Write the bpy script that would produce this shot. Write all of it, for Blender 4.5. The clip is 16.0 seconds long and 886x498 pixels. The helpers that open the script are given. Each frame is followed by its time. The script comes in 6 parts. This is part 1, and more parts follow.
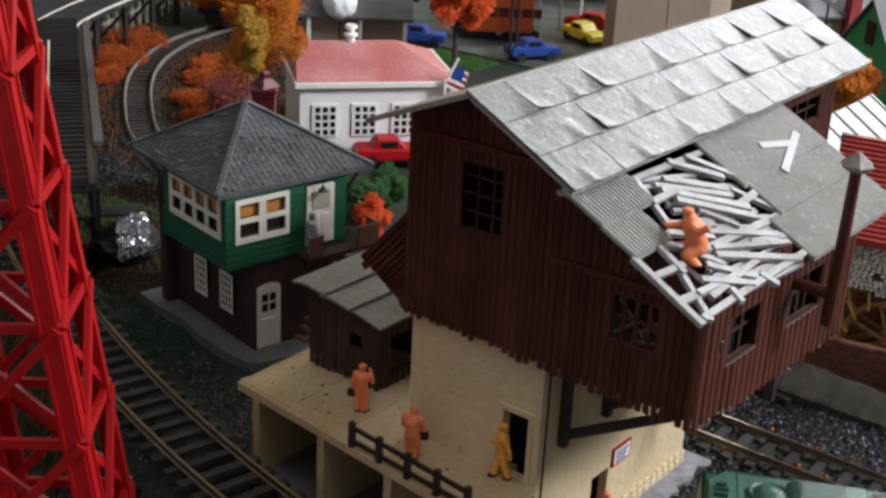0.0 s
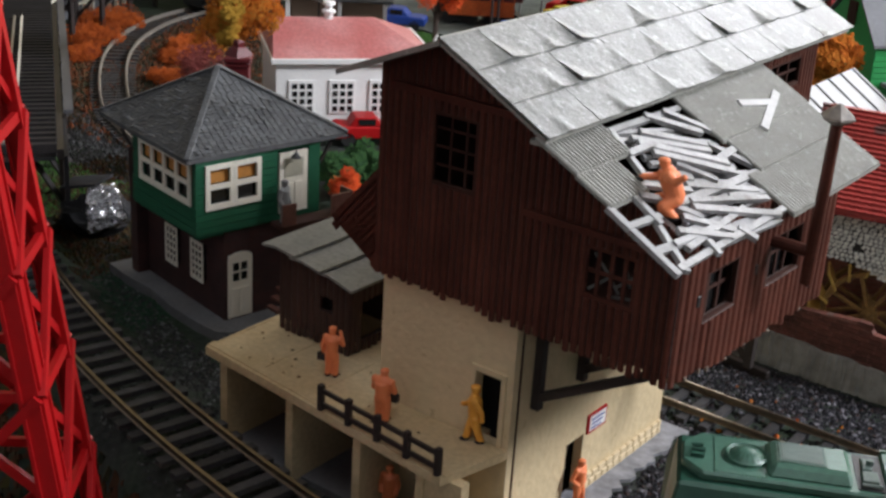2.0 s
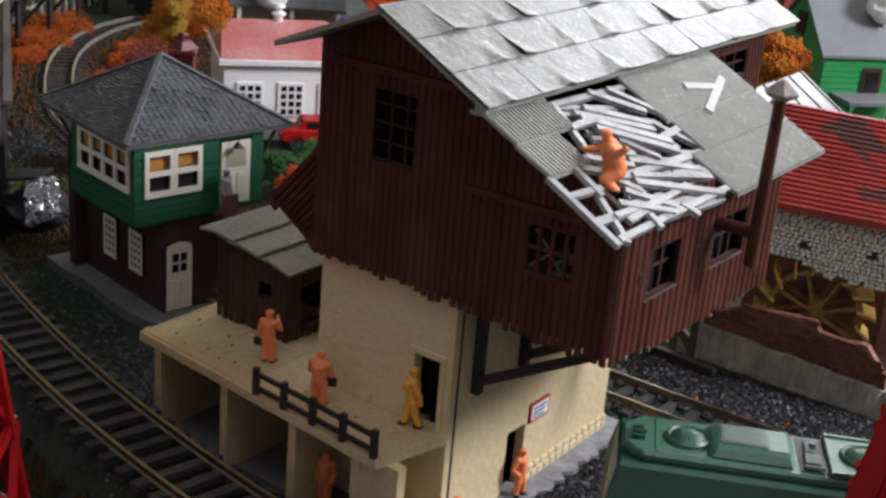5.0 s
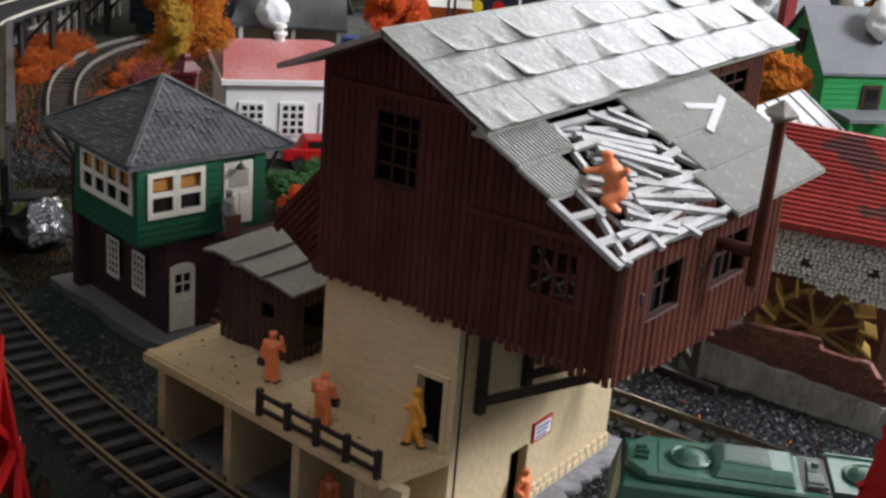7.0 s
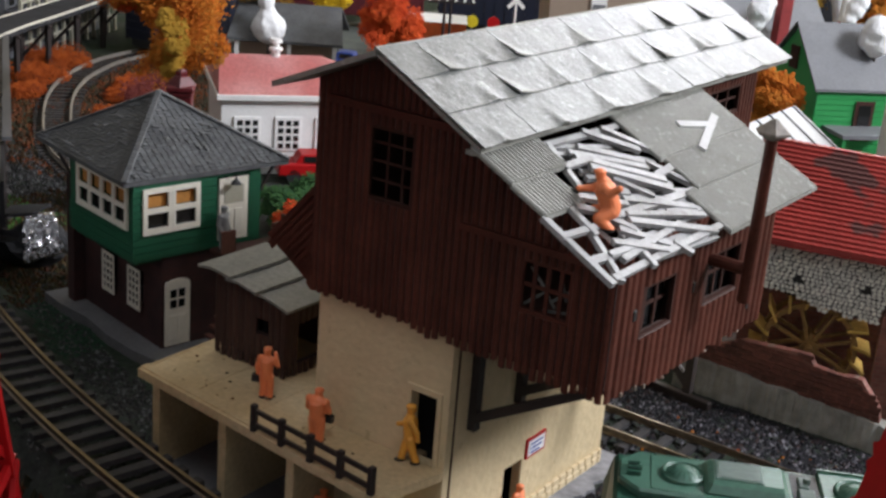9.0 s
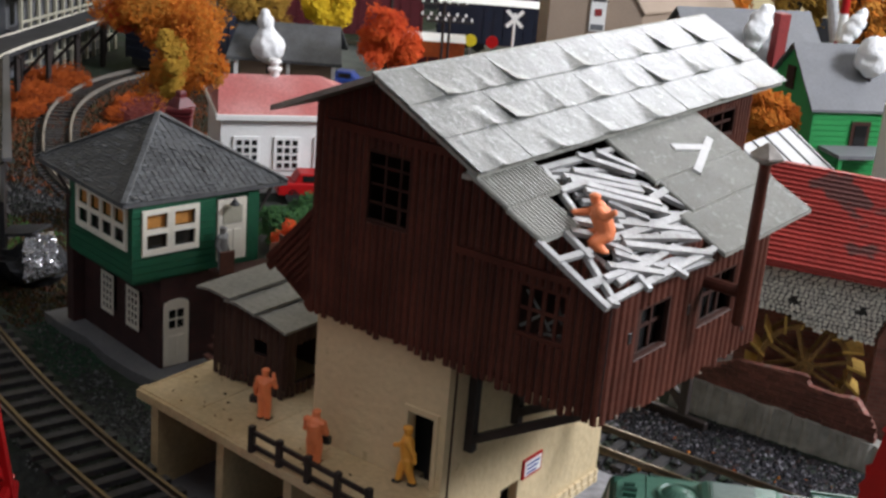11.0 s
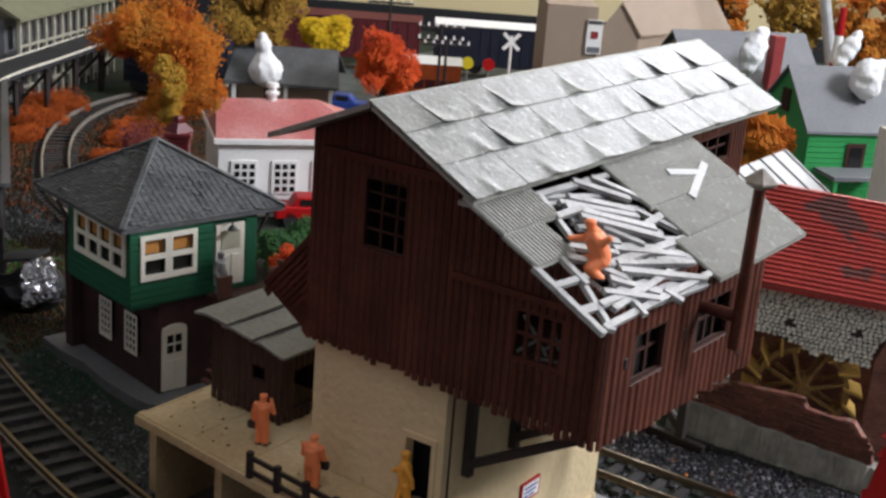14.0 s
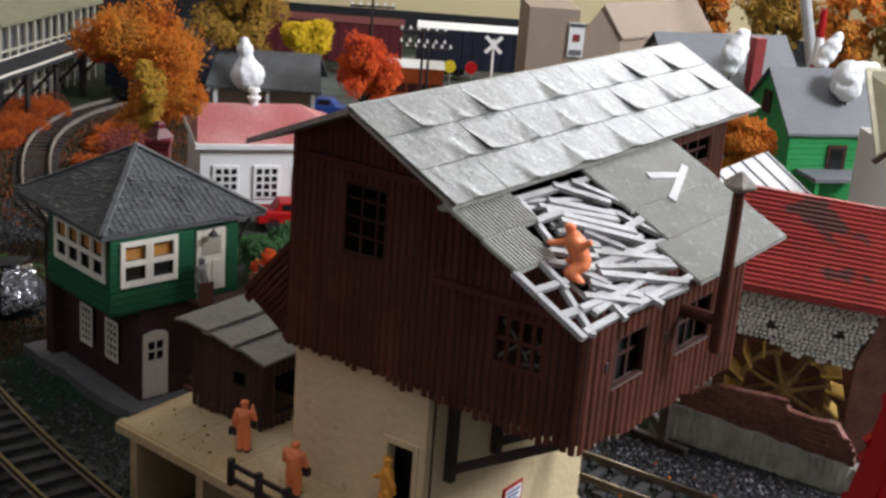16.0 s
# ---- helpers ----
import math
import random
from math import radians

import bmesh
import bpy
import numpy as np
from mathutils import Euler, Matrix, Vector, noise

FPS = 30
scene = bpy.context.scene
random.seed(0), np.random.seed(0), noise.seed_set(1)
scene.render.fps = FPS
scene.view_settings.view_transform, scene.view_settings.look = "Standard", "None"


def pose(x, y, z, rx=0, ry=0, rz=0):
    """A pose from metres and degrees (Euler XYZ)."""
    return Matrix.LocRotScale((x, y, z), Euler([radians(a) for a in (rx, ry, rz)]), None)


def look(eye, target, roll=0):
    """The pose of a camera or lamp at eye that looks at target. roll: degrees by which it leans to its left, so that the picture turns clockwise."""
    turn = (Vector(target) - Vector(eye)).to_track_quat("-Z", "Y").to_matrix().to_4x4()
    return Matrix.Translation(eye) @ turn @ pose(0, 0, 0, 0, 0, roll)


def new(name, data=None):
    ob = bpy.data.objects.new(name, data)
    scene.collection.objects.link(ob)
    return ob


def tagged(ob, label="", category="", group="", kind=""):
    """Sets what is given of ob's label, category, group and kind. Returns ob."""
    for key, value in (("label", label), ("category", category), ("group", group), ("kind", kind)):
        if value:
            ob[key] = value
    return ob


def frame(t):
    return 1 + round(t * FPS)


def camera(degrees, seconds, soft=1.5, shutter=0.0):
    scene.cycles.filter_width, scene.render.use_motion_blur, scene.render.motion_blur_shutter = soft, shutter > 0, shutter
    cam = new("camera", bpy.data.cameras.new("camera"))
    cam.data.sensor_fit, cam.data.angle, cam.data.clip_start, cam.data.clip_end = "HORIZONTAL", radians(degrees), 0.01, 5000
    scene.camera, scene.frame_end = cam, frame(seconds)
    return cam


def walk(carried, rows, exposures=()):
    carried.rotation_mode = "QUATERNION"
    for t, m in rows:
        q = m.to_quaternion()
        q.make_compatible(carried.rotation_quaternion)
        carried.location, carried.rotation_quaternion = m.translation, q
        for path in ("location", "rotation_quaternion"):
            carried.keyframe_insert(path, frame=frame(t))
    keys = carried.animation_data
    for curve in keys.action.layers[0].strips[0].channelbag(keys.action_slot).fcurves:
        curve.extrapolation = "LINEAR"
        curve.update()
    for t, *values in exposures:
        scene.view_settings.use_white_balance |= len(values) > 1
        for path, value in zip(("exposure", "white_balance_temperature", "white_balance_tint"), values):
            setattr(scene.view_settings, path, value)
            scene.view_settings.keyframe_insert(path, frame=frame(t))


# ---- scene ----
cam = camera(37.38, 16.0, soft=2.8)
# seconds, place, turn
PATH = [
    (0.0, 0.18256, -0.26582, 0.23146, 67.765, -2.734, 38.265),
    (0.5, 0.18270, -0.26481, 0.23038, 67.822, -2.748, 38.236),
    (1.0, 0.18279, -0.26312, 0.22666, 67.772, -3.074, 38.169),
    (1.5, 0.18337, -0.26283, 0.22243, 67.722, -3.090, 37.928),
    (2.0, 0.18344, -0.26068, 0.21715, 67.863, -3.308, 37.715),
    (2.5, 0.18331, -0.25887, 0.21317, 68.306, -3.550, 37.431),
    (3.0, 0.18423, -0.25702, 0.20818, 68.543, -3.471, 37.046),
    (3.5, 0.18535, -0.25597, 0.20341, 68.757, -4.292, 36.546),
    (4.0, 0.18660, -0.25581, 0.20186, 68.950, -4.528, 36.275),
    (6.5, 0.18703, -0.25702, 0.20314, 69.865, -4.571, 36.155),
    (7.0, 0.18705, -0.25707, 0.20376, 70.030, -4.338, 36.144),
    (7.5, 0.18699, -0.25703, 0.20410, 70.141, -4.401, 36.136),
    (8.0, 0.18707, -0.25751, 0.20426, 70.294, -4.500, 36.099),
    (8.5, 0.18775, -0.25799, 0.20508, 70.450, -4.490, 36.008),
    (9.0, 0.18804, -0.25799, 0.20524, 70.620, -4.484, 35.979),
    (11.5, 0.18992, -0.25942, 0.20810, 71.500, -4.432, 35.929),
    (12.0, 0.19012, -0.25925, 0.20809, 71.680, -4.299, 35.865),
    (12.5, 0.19037, -0.25978, 0.20899, 71.815, -4.255, 35.841),
    (13.0, 0.19064, -0.25982, 0.20948, 71.979, -4.185, 35.810),
    (13.5, 0.19052, -0.26001, 0.20949, 72.079, -4.217, 35.816),
    (14.0, 0.19050, -0.26010, 0.20981, 72.208, -4.325, 35.817),
    (14.5, 0.19070, -0.25990, 0.20994, 72.312, -4.290, 35.691),
    (15.0, 0.19075, -0.25982, 0.21056, 72.274, -4.182, 35.543),
    (15.5, 0.19056, -0.25957, 0.21029, 72.349, -4.202, 35.364),
    (16.0, 0.19100, -0.25862, 0.21018, 72.389, -4.159, 35.083),
]
walk(cam, [(t, pose(x, y, z, rx, ry, rz)) for t, x, y, z, rx, ry, rz in PATH])

# ---- light: unseen area lamps, two placed from the shading, one added fill ----
world = bpy.data.worlds.new("room")
world.use_nodes = True
world.node_tree.nodes["Background"].inputs[0].default_value = (0.92, 0.98, 1.1, 1)
world.node_tree.nodes["Background"].inputs[1].default_value = 0.027
scene.world = world
scene.view_settings.exposure = 0.0


def area_lamp(x, y, z, sx, sy, watts, target):
    data = bpy.data.lights.new("area_lamp", "AREA")
    data.shape, data.size, data.size_y, data.energy = "RECTANGLE", sx, sy, watts
    data.color = (0.97, 0.99, 1.08)
    ob = new("area_lamp", data)
    ob.matrix_world = look((x, y, z), target)
    return ob


area_lamp(0.95, 0.68, 0.85, 0.4, 0.3, 25.0, (0, 0.1, 0.05))
area_lamp(-0.15, 1.10, 0.62, 1.0, 0.16, 7.5, (-0.1, 0.2, 0.05))
# added fill that brightens the fronts, no such lamp known
area_lamp(0.4, -0.6, 1.6, 0.6, 0.6, 3.7, (-0.1, 0.1, 0))

# ---- materials ----


def material(name, color, rough=0.6, metal=0.0, vary=0.25, scale=60.0, bump=0.2, fine=600.0, tint=None, spread=0.0, spec=0.5, stain_or_speckle=None):
    """Base colour with blotches at one scale, grain and relief at a finer one; spread varies it from piece to piece."""
    m = bpy.data.materials.new(name)
    m.use_nodes = True
    nt = m.node_tree
    b = nt.nodes["Principled BSDF"]
    b.inputs["Roughness"].default_value, b.inputs["Metallic"].default_value = rough, metal
    b.inputs["Specular IOR Level"].default_value = spec
    co = nt.nodes.new("ShaderNodeTexCoord")
    n1, n2 = nt.nodes.new("ShaderNodeTexNoise"), nt.nodes.new("ShaderNodeTexNoise")
    for n, s, d in ((n1, scale, 4), (n2, fine, 3)):
        n.inputs["Scale"].default_value, n.inputs["Detail"].default_value = s, d
        nt.links.new(co.outputs["Object"], n.inputs["Vector"])
    mix = nt.nodes.new("ShaderNodeMix")
    mix.data_type = "RGBA"
    ramp = nt.nodes.new("ShaderNodeMapRange")
    ramp.inputs[1].default_value, ramp.inputs[2].default_value = 0.35, 0.68
    nt.links.new(n1.outputs["Fac"], ramp.inputs[0])
    nt.links.new(ramp.outputs[0], mix.inputs["Factor"])
    t = tint or tuple(c * (1 - vary) for c in color)
    mix.inputs["A"].default_value, mix.inputs["B"].default_value = (*color, 1), (*t, 1)
    grain = nt.nodes.new("ShaderNodeMapRange")
    grain.inputs[1].default_value, grain.inputs[2].default_value = 0.25, 0.75
    grain.inputs[3].default_value, grain.inputs[4].default_value = 1 - vary * 0.7, 1 + vary * 0.7
    nt.links.new(n2.outputs["Fac"], grain.inputs[0])
    value = grain.outputs[0]
    if spread:
        info = nt.nodes.new("ShaderNodeObjectInfo")
        rng = nt.nodes.new("ShaderNodeMapRange")
        rng.inputs[3].default_value, rng.inputs[4].default_value = 1 - spread, 1 + spread
        nt.links.new(info.outputs["Random"], rng.inputs[0])
        mul = nt.nodes.new("ShaderNodeMath")
        mul.operation = "MULTIPLY"
        nt.links.new(rng.outputs[0], mul.inputs[0])
        nt.links.new(value, mul.inputs[1])
        value = mul.outputs[0]
    hsv = nt.nodes.new("ShaderNodeHueSaturation")
    nt.links.new(value, hsv.inputs["Value"])
    nt.links.new(mix.outputs["Result"], hsv.inputs["Color"])
    colour = hsv.outputs["Color"]
    if stain_or_speckle:
        n3 = nt.nodes.new("ShaderNodeTexNoise")
        n3.inputs["Scale"].default_value, n3.inputs["Detail"].default_value = stain_or_speckle[1], 3
        nt.links.new(co.outputs["Object"], n3.inputs["Vector"])
        r3 = nt.nodes.new("ShaderNodeMapRange")
        r3.inputs[1].default_value, r3.inputs[2].default_value, r3.inputs[4].default_value = stain_or_speckle[2], stain_or_speckle[2] + 0.05, 0.85
        m3 = nt.nodes.new("ShaderNodeMix")
        m3.data_type = "RGBA"
        m3.inputs["B"].default_value = (*stain_or_speckle[0], 1)
        nt.links.new(n3.outputs["Fac"], r3.inputs[0])
        nt.links.new(r3.outputs[0], m3.inputs["Factor"])
        nt.links.new(colour, m3.inputs["A"])
        colour = m3.outputs["Result"]
    nt.links.new(colour, b.inputs["Base Color"])
    if bump:
        bp = nt.nodes.new("ShaderNodeBump")
        bp.inputs["Strength"].default_value, bp.inputs["Distance"].default_value = bump, 0.0006
        nt.links.new(n2.outputs["Fac"], bp.inputs["Height"])
        nt.links.new(bp.outputs["Normal"], b.inputs["Normal"])
    return m


WOOD = material("dark_brown_planks", (0.1, 0.031, 0.02), 0.5, vary=0.3, scale=90, spread=0.16, fine=900, spec=0.22)
# darker copy of the wood: shade in plank gaps and interiors, as colour
WOODIN = material("shaded_inside_wood", (0.03, 0.014, 0.01), 0.7)
TRIM = material("dark_timber", (0.05, 0.02, 0.014), 0.75, spread=0.1, spec=0.25)
SHEDWOOD = material("black_brown_planks", (0.055, 0.026, 0.019), 0.6, vary=0.3, spread=0.15, spec=0.3)
PLASTER = material("dusty_white_plaster", (0.27, 0.27, 0.285), 0.85, vary=0.4, scale=80, bump=0.8, fine=300)
BLACKWOOD = material("black_rail_plastic", (0.03, 0.022, 0.02), 0.5)
STUCCO = material("beige_stucco", (0.66, 0.525, 0.315), 0.5, vary=0.09, scale=40, bump=0.6, fine=420, stain_or_speckle=((0.5, 0.38, 0.21), 260, 0.67))
DECK = material("beige_platform", (0.58, 0.46, 0.275), 0.5, vary=0.2, scale=30, bump=0.3, tint=(0.47, 0.34, 0.175), stain_or_speckle=((0.3, 0.17, 0.07), 60, 0.68))
# pale speckle on both sheet metals puts their sparkle into the colour
TIN = material("painted_tin_roof", (0.19, 0.196, 0.186), 0.36, vary=0.26, scale=110, bump=0.3, spread=0.03, spec=0.6, fine=800, stain_or_speckle=((0.3, 0.305, 0.3), 420, 0.6))
CORR = material("grey_corrugated", (0.27, 0.272, 0.24), 0.42, vary=0.16, scale=70, spread=0.05, stain_or_speckle=((0.36, 0.36, 0.33), 520, 0.6))
SLAT = material("grey_slats", (0.37, 0.37, 0.365), 0.45, vary=0.18, scale=140, spread=0.12, bump=0.4, stain_or_speckle=((0.25, 0.245, 0.23), 260, 0.6))
BOARDWHITE = material("white_board", (0.5, 0.5, 0.49), 0.6, vary=0.1)
WHITE = material("white_plastic", (0.86, 0.855, 0.83), 0.4, vary=0.05)
CREAM = material("cream_trim", (0.78, 0.74, 0.63), 0.45, vary=0.06)
GREEN = material("green_boards", (0.011, 0.1, 0.048), 0.5, vary=0.15)
SLATE = material("grey_slate_roof", (0.09, 0.093, 0.096), 0.6, vary=0.3, scale=90, spread=0.22)
SHEDROOF = material("dusty_grey_sheet", (0.22, 0.215, 0.19), 0.6, vary=0.3, scale=60)
CHIMNEYRED = material("dull_red_paint", (0.3, 0.035, 0.035), 0.5)
PORCHROOF = material("yellow_green_roof", (0.2, 0.2, 0.125), 0.7, vary=0.2)
PILLARRED = material("deep_red_paint", (0.12, 0.008, 0.012), 0.45)
TINWHITE = material("white_ribbed_tin", (0.5, 0.5, 0.49), 0.5, vary=0.1)
SLAB = material("grey_slab", (0.13, 0.13, 0.132), 0.8, vary=0.2)
GLASSDK = material("dark_pane", (0.012, 0.012, 0.012), 0.12, vary=0.1, bump=0)
AMBER = material("amber_shade", (0.55, 0.24, 0.05), 0.6)
FLESH = material("orange_plastic", (0.85, 0.24, 0.09), 0.45, vary=0.08, bump=0.05)
YELLOWF = material("yellow_plastic", (0.8, 0.36, 0.05), 0.45, vary=0.08, bump=0.05)
BLACK = material("black_plastic", (0.02, 0.02, 0.02), 0.5)
RAIL = material("nickel_rail", (0.22, 0.168, 0.115), 0.32, metal=0.9, vary=0.2, bump=0.05)
RAILOLD = material("dull_brown_rail", (0.32, 0.26, 0.19), 0.33, metal=0.85, vary=0.3, bump=0.1)
# lighter copy of the dull rail: the bend's sheen put into colour
RAILBEND = material("lightened_rail", (0.42, 0.38, 0.33), 0.42, metal=0.55, vary=0.2, bump=0.05)
TIE = material("black_ties", (0.045, 0.043, 0.044), 0.7, vary=0.3, spread=0.22, spec=0.3)
RED = material("red_plastic", (0.4, 0.006, 0.008), 0.42, vary=0.1, bump=0.05, spec=0.3)
LOCO = material("green_loco_paint", (0.024, 0.085, 0.055), 0.38, vary=0.2, bump=0.15, scale=70)
# paler green than the body, used on the roof and its fittings
LOCOPALE = material("pale_loco_green", (0.062, 0.15, 0.105), 0.38, vary=0.22, scale=70, bump=0.15)
ROOFRED = material("pink_red_roof", (0.42, 0.12, 0.115), 0.55, vary=0.3, scale=26, tint=(0.55, 0.27, 0.26))
TILE = material("red_tiles", (0.36, 0.042, 0.034), 0.5, vary=0.25, spread=0.08, stain_or_speckle=((0.08, 0.05, 0.045), 75, 0.585))
STONE = material("grey_stones", (0.88, 0.86, 0.77), 0.65, vary=0.3, spread=0.2)
LOCOGREY = material("grey_green_grille", (0.09, 0.13, 0.11), 0.55, vary=0.2)
MORTAR = material("dark_mortar", (0.035, 0.032, 0.028), 0.85)
BRICK = material("brown_brick", (0.17, 0.06, 0.042), 0.65, vary=0.4, scale=120, spread=0.25)
CONCRETE = material("grey_concrete", (0.31, 0.3, 0.265), 0.85, vary=0.4, scale=60, bump=1.0, fine=220)
# lit colour for the paddles, shaded copy for rims, spokes and axle
WHEEL = material("lit_yellow_wheel", (0.64, 0.41, 0.1), 0.45, vary=0.3, scale=120)
WHEELDARK = material("shaded_wheel_wood", (0.3, 0.17, 0.05), 0.55, vary=0.4, scale=120)
HOUSEGREEN = material("bright_green_siding", (0.02, 0.28, 0.07), 0.5, vary=0.1)
GREYROOF = material("mid_grey_roof", (0.16, 0.165, 0.175), 0.6, vary=0.15)
TAN = material("tan_cardboard", (0.33, 0.25, 0.185), 0.65, vary=0.08)
COTTON = material("white_cotton", (0.86, 0.86, 0.86), 0.95, vary=0.05, bump=0.8)
BLUE = material("blue_paint", (0.02, 0.06, 0.3), 0.35, vary=0.1)
YELLOW = material("yellow_paint", (0.72, 0.6, 0.03), 0.35, vary=0.08)
ROOMWALL = material("room_wall", (0.5, 0.5, 0.52), 0.8, vary=0.06, scale=4)
CREAMWALL = material("cream_wall", (0.72, 0.6, 0.34), 0.7, vary=0.06, scale=4)
DARK = material("black_cloth_and_shade", (0.012, 0.012, 0.014), 0.8)
FOIL = material("foil", (0.7, 0.7, 0.72), 0.24, metal=0.95, vary=0.2, bump=0.0)
TRESTLETIE = material("dark_trestle_ties", (0.02, 0.0175, 0.017), 0.8, vary=0.3, spread=0.2, spec=0.2)
TRESTLE = material("dark_grey_deck", (0.04, 0.04, 0.043), 0.8, vary=0.3, spec=0.2)
PEWTER = material("pewter", (0.2, 0.2, 0.2), 0.55, vary=0.1)
SIDEBOARD = material("grey_side_board", (0.085, 0.085, 0.09), 0.6, vary=0.15)
BROWNBOX = material("brown_panels", (0.13, 0.05, 0.035), 0.5)
PALEGREY = material("pale_grey_cream", (0.42, 0.4, 0.31), 0.6, vary=0.1)
CREAMROOF = material("cream_roof", (0.46, 0.42, 0.28), 0.6, vary=0.15)
PAVE = material("grey_green_paving", (0.1, 0.115, 0.1), 0.8, vary=0.5, scale=45, bump=0.6)
NAVY = material("dark_blue_paint", (0.006, 0.01, 0.026), 0.5)
MAROON = material("maroon_paint", (0.11, 0.014, 0.02), 0.5)
SILVER = material("silver_paint", (0.55, 0.56, 0.57), 0.35, metal=0.3)
ORANGEP = material("orange_paint", (0.7, 0.14, 0.03), 0.4)
CAPSTONE = material("pale_cap", (0.3, 0.26, 0.22), 0.5, vary=0.35)
PALETIP = material("pale_tip_wood", (0.3, 0.25, 0.2), 0.7, vary=0.3)
DUSTSILL = material("dusty_sill", (0.085, 0.058, 0.05), 0.8, vary=0.35, scale=150)
SLIVERGREY = material("pale_grey_sliver", (0.13, 0.14, 0.13), 0.3, vary=0.4, scale=200)
BARK = material("bark", (0.06, 0.04, 0.03), 0.8)


def leaf_material(name, colors, patch=0.0):
    """Foliage whose clumps differ one by one and, with patch, from spot to spot."""
    m = bpy.data.materials.new(name)
    m.use_nodes = True
    nt = m.node_tree
    b = nt.nodes["Principled BSDF"]
    b.inputs["Roughness"].default_value, b.inputs["Specular IOR Level"].default_value = 0.85, 0.2
    g = nt.nodes.new("ShaderNodeNewGeometry")
    ramp = nt.nodes.new("ShaderNodeValToRGB")
    value = g.outputs["Random Per Island"]
    if patch:
        co = nt.nodes.new("ShaderNodeTexCoord")
        ns = nt.nodes.new("ShaderNodeTexNoise")
        ns.inputs["Scale"].default_value, ns.inputs["Detail"].default_value = patch, 2
        wide = nt.nodes.new("ShaderNodeMapRange")
        wide.inputs[1].default_value, wide.inputs[2].default_value = 0.3, 0.7
        mix = nt.nodes.new("ShaderNodeMix")
        mix.inputs["Factor"].default_value = 0.62
        nt.links.new(co.outputs["Object"], ns.inputs["Vector"])
        nt.links.new(ns.outputs["Fac"], wide.inputs[0])
        nt.links.new(value, mix.inputs["A"])
        nt.links.new(wide.outputs[0], mix.inputs["B"])
        value = mix.outputs["Result"]
    nt.links.new(value, ramp.inputs[0])
    while len(ramp.color_ramp.elements) < len(colors):
        ramp.color_ramp.elements.new(0.5)
    for i, (e, c) in enumerate(zip(ramp.color_ramp.elements, colors)):
        e.position, e.color = i / max(1, len(colors) - 1), (*c, 1)
    nt.links.new(ramp.outputs[0], b.inputs["Base Color"])
    return m


LEAFORANGE = leaf_material("orange_foliage", [(0.2, 0.04, 0.008), (0.42, 0.095, 0.01), (0.56, 0.17, 0.018), (0.42, 0.19, 0.03), (0.3, 0.085, 0.012)], 45)
LEAFRUST = leaf_material("rust_foliage", [(0.05, 0.02, 0.012), (0.25, 0.045, 0.012), (0.46, 0.1, 0.014), (0.3, 0.055, 0.01), (0.08, 0.03, 0.012)], 50)
LEAFOCHRE = leaf_material("ochre_foliage", [(0.28, 0.13, 0.02), (0.44, 0.26, 0.035), (0.36, 0.18, 0.025)], 60)
LEAFRED = leaf_material("red_orange_foliage", [(0.4, 0.035, 0.012), (0.62, 0.08, 0.018), (0.75, 0.15, 0.03)], 60)
LEAFYELLOW = leaf_material("yellow_foliage", [(0.5, 0.3, 0.015), (0.68, 0.46, 0.02), (0.78, 0.58, 0.04)], 60)
LEAFBROWN = leaf_material("brown_foliage", [(0.16, 0.07, 0.015), (0.34, 0.19, 0.03), (0.42, 0.27, 0.05)], 50)
LEAFMAROON = leaf_material("maroon_foliage", [(0.09, 0.015, 0.02), (0.2, 0.045, 0.04), (0.26, 0.08, 0.06)], 60)
LEAFGREEN = leaf_material("green_foliage", [(0.03, 0.09, 0.03), (0.06, 0.14, 0.04), (0.02, 0.06, 0.03)])
GRAVEL = leaf_material("coal_gravel", [(0.008, 0.008, 0.01), (0.014, 0.014, 0.016), (0.012, 0.012, 0.014), (0.035, 0.035, 0.042), (0.016, 0.015, 0.016), (0.026, 0.024, 0.028), (0.2, 0.19, 0.21), (0.016, 0.015, 0.018), (0.03, 0.028, 0.034), (0.06, 0.035, 0.03)])
BALLAST = leaf_material("brown_ballast", [(0.03, 0.022, 0.018), (0.045, 0.036, 0.03), (0.025, 0.022, 0.02), (0.05, 0.028, 0.018)])
DARKGRAVEL = leaf_material("dark_ballast", [(0.018, 0.018, 0.02), (0.035, 0.035, 0.037), (0.025, 0.03, 0.022), (0.02, 0.019, 0.02), (0.13, 0.13, 0.135), (0.03, 0.028, 0.028), (0.05, 0.045, 0.04)])
LEAFFLECK = leaf_material("orange_flecks", [(0.5, 0.1, 0.02), (0.4, 0.15, 0.02)])
LEAFGROUND = leaf_material("orange_ground_scatter", [(0.03, 0.022, 0.016), (0.05, 0.025, 0.012), (0.025, 0.025, 0.014), (0.14, 0.035, 0.01), (0.03, 0.032, 0.014), (0.045, 0.03, 0.02)], 30)
LEAFMOSS = leaf_material("dark_moss", [(0.014, 0.04, 0.022), (0.025, 0.055, 0.03), (0.012, 0.028, 0.016)])
LEAFTURF = leaf_material("bright_turf", [(0.04, 0.11, 0.02), (0.06, 0.14, 0.03), (0.03, 0.08, 0.02)])
LEAFDARK = leaf_material("dark_scrub", [(0.016, 0.02, 0.012), (0.03, 0.027, 0.012), (0.06, 0.02, 0.01), (0.05, 0.045, 0.012)])



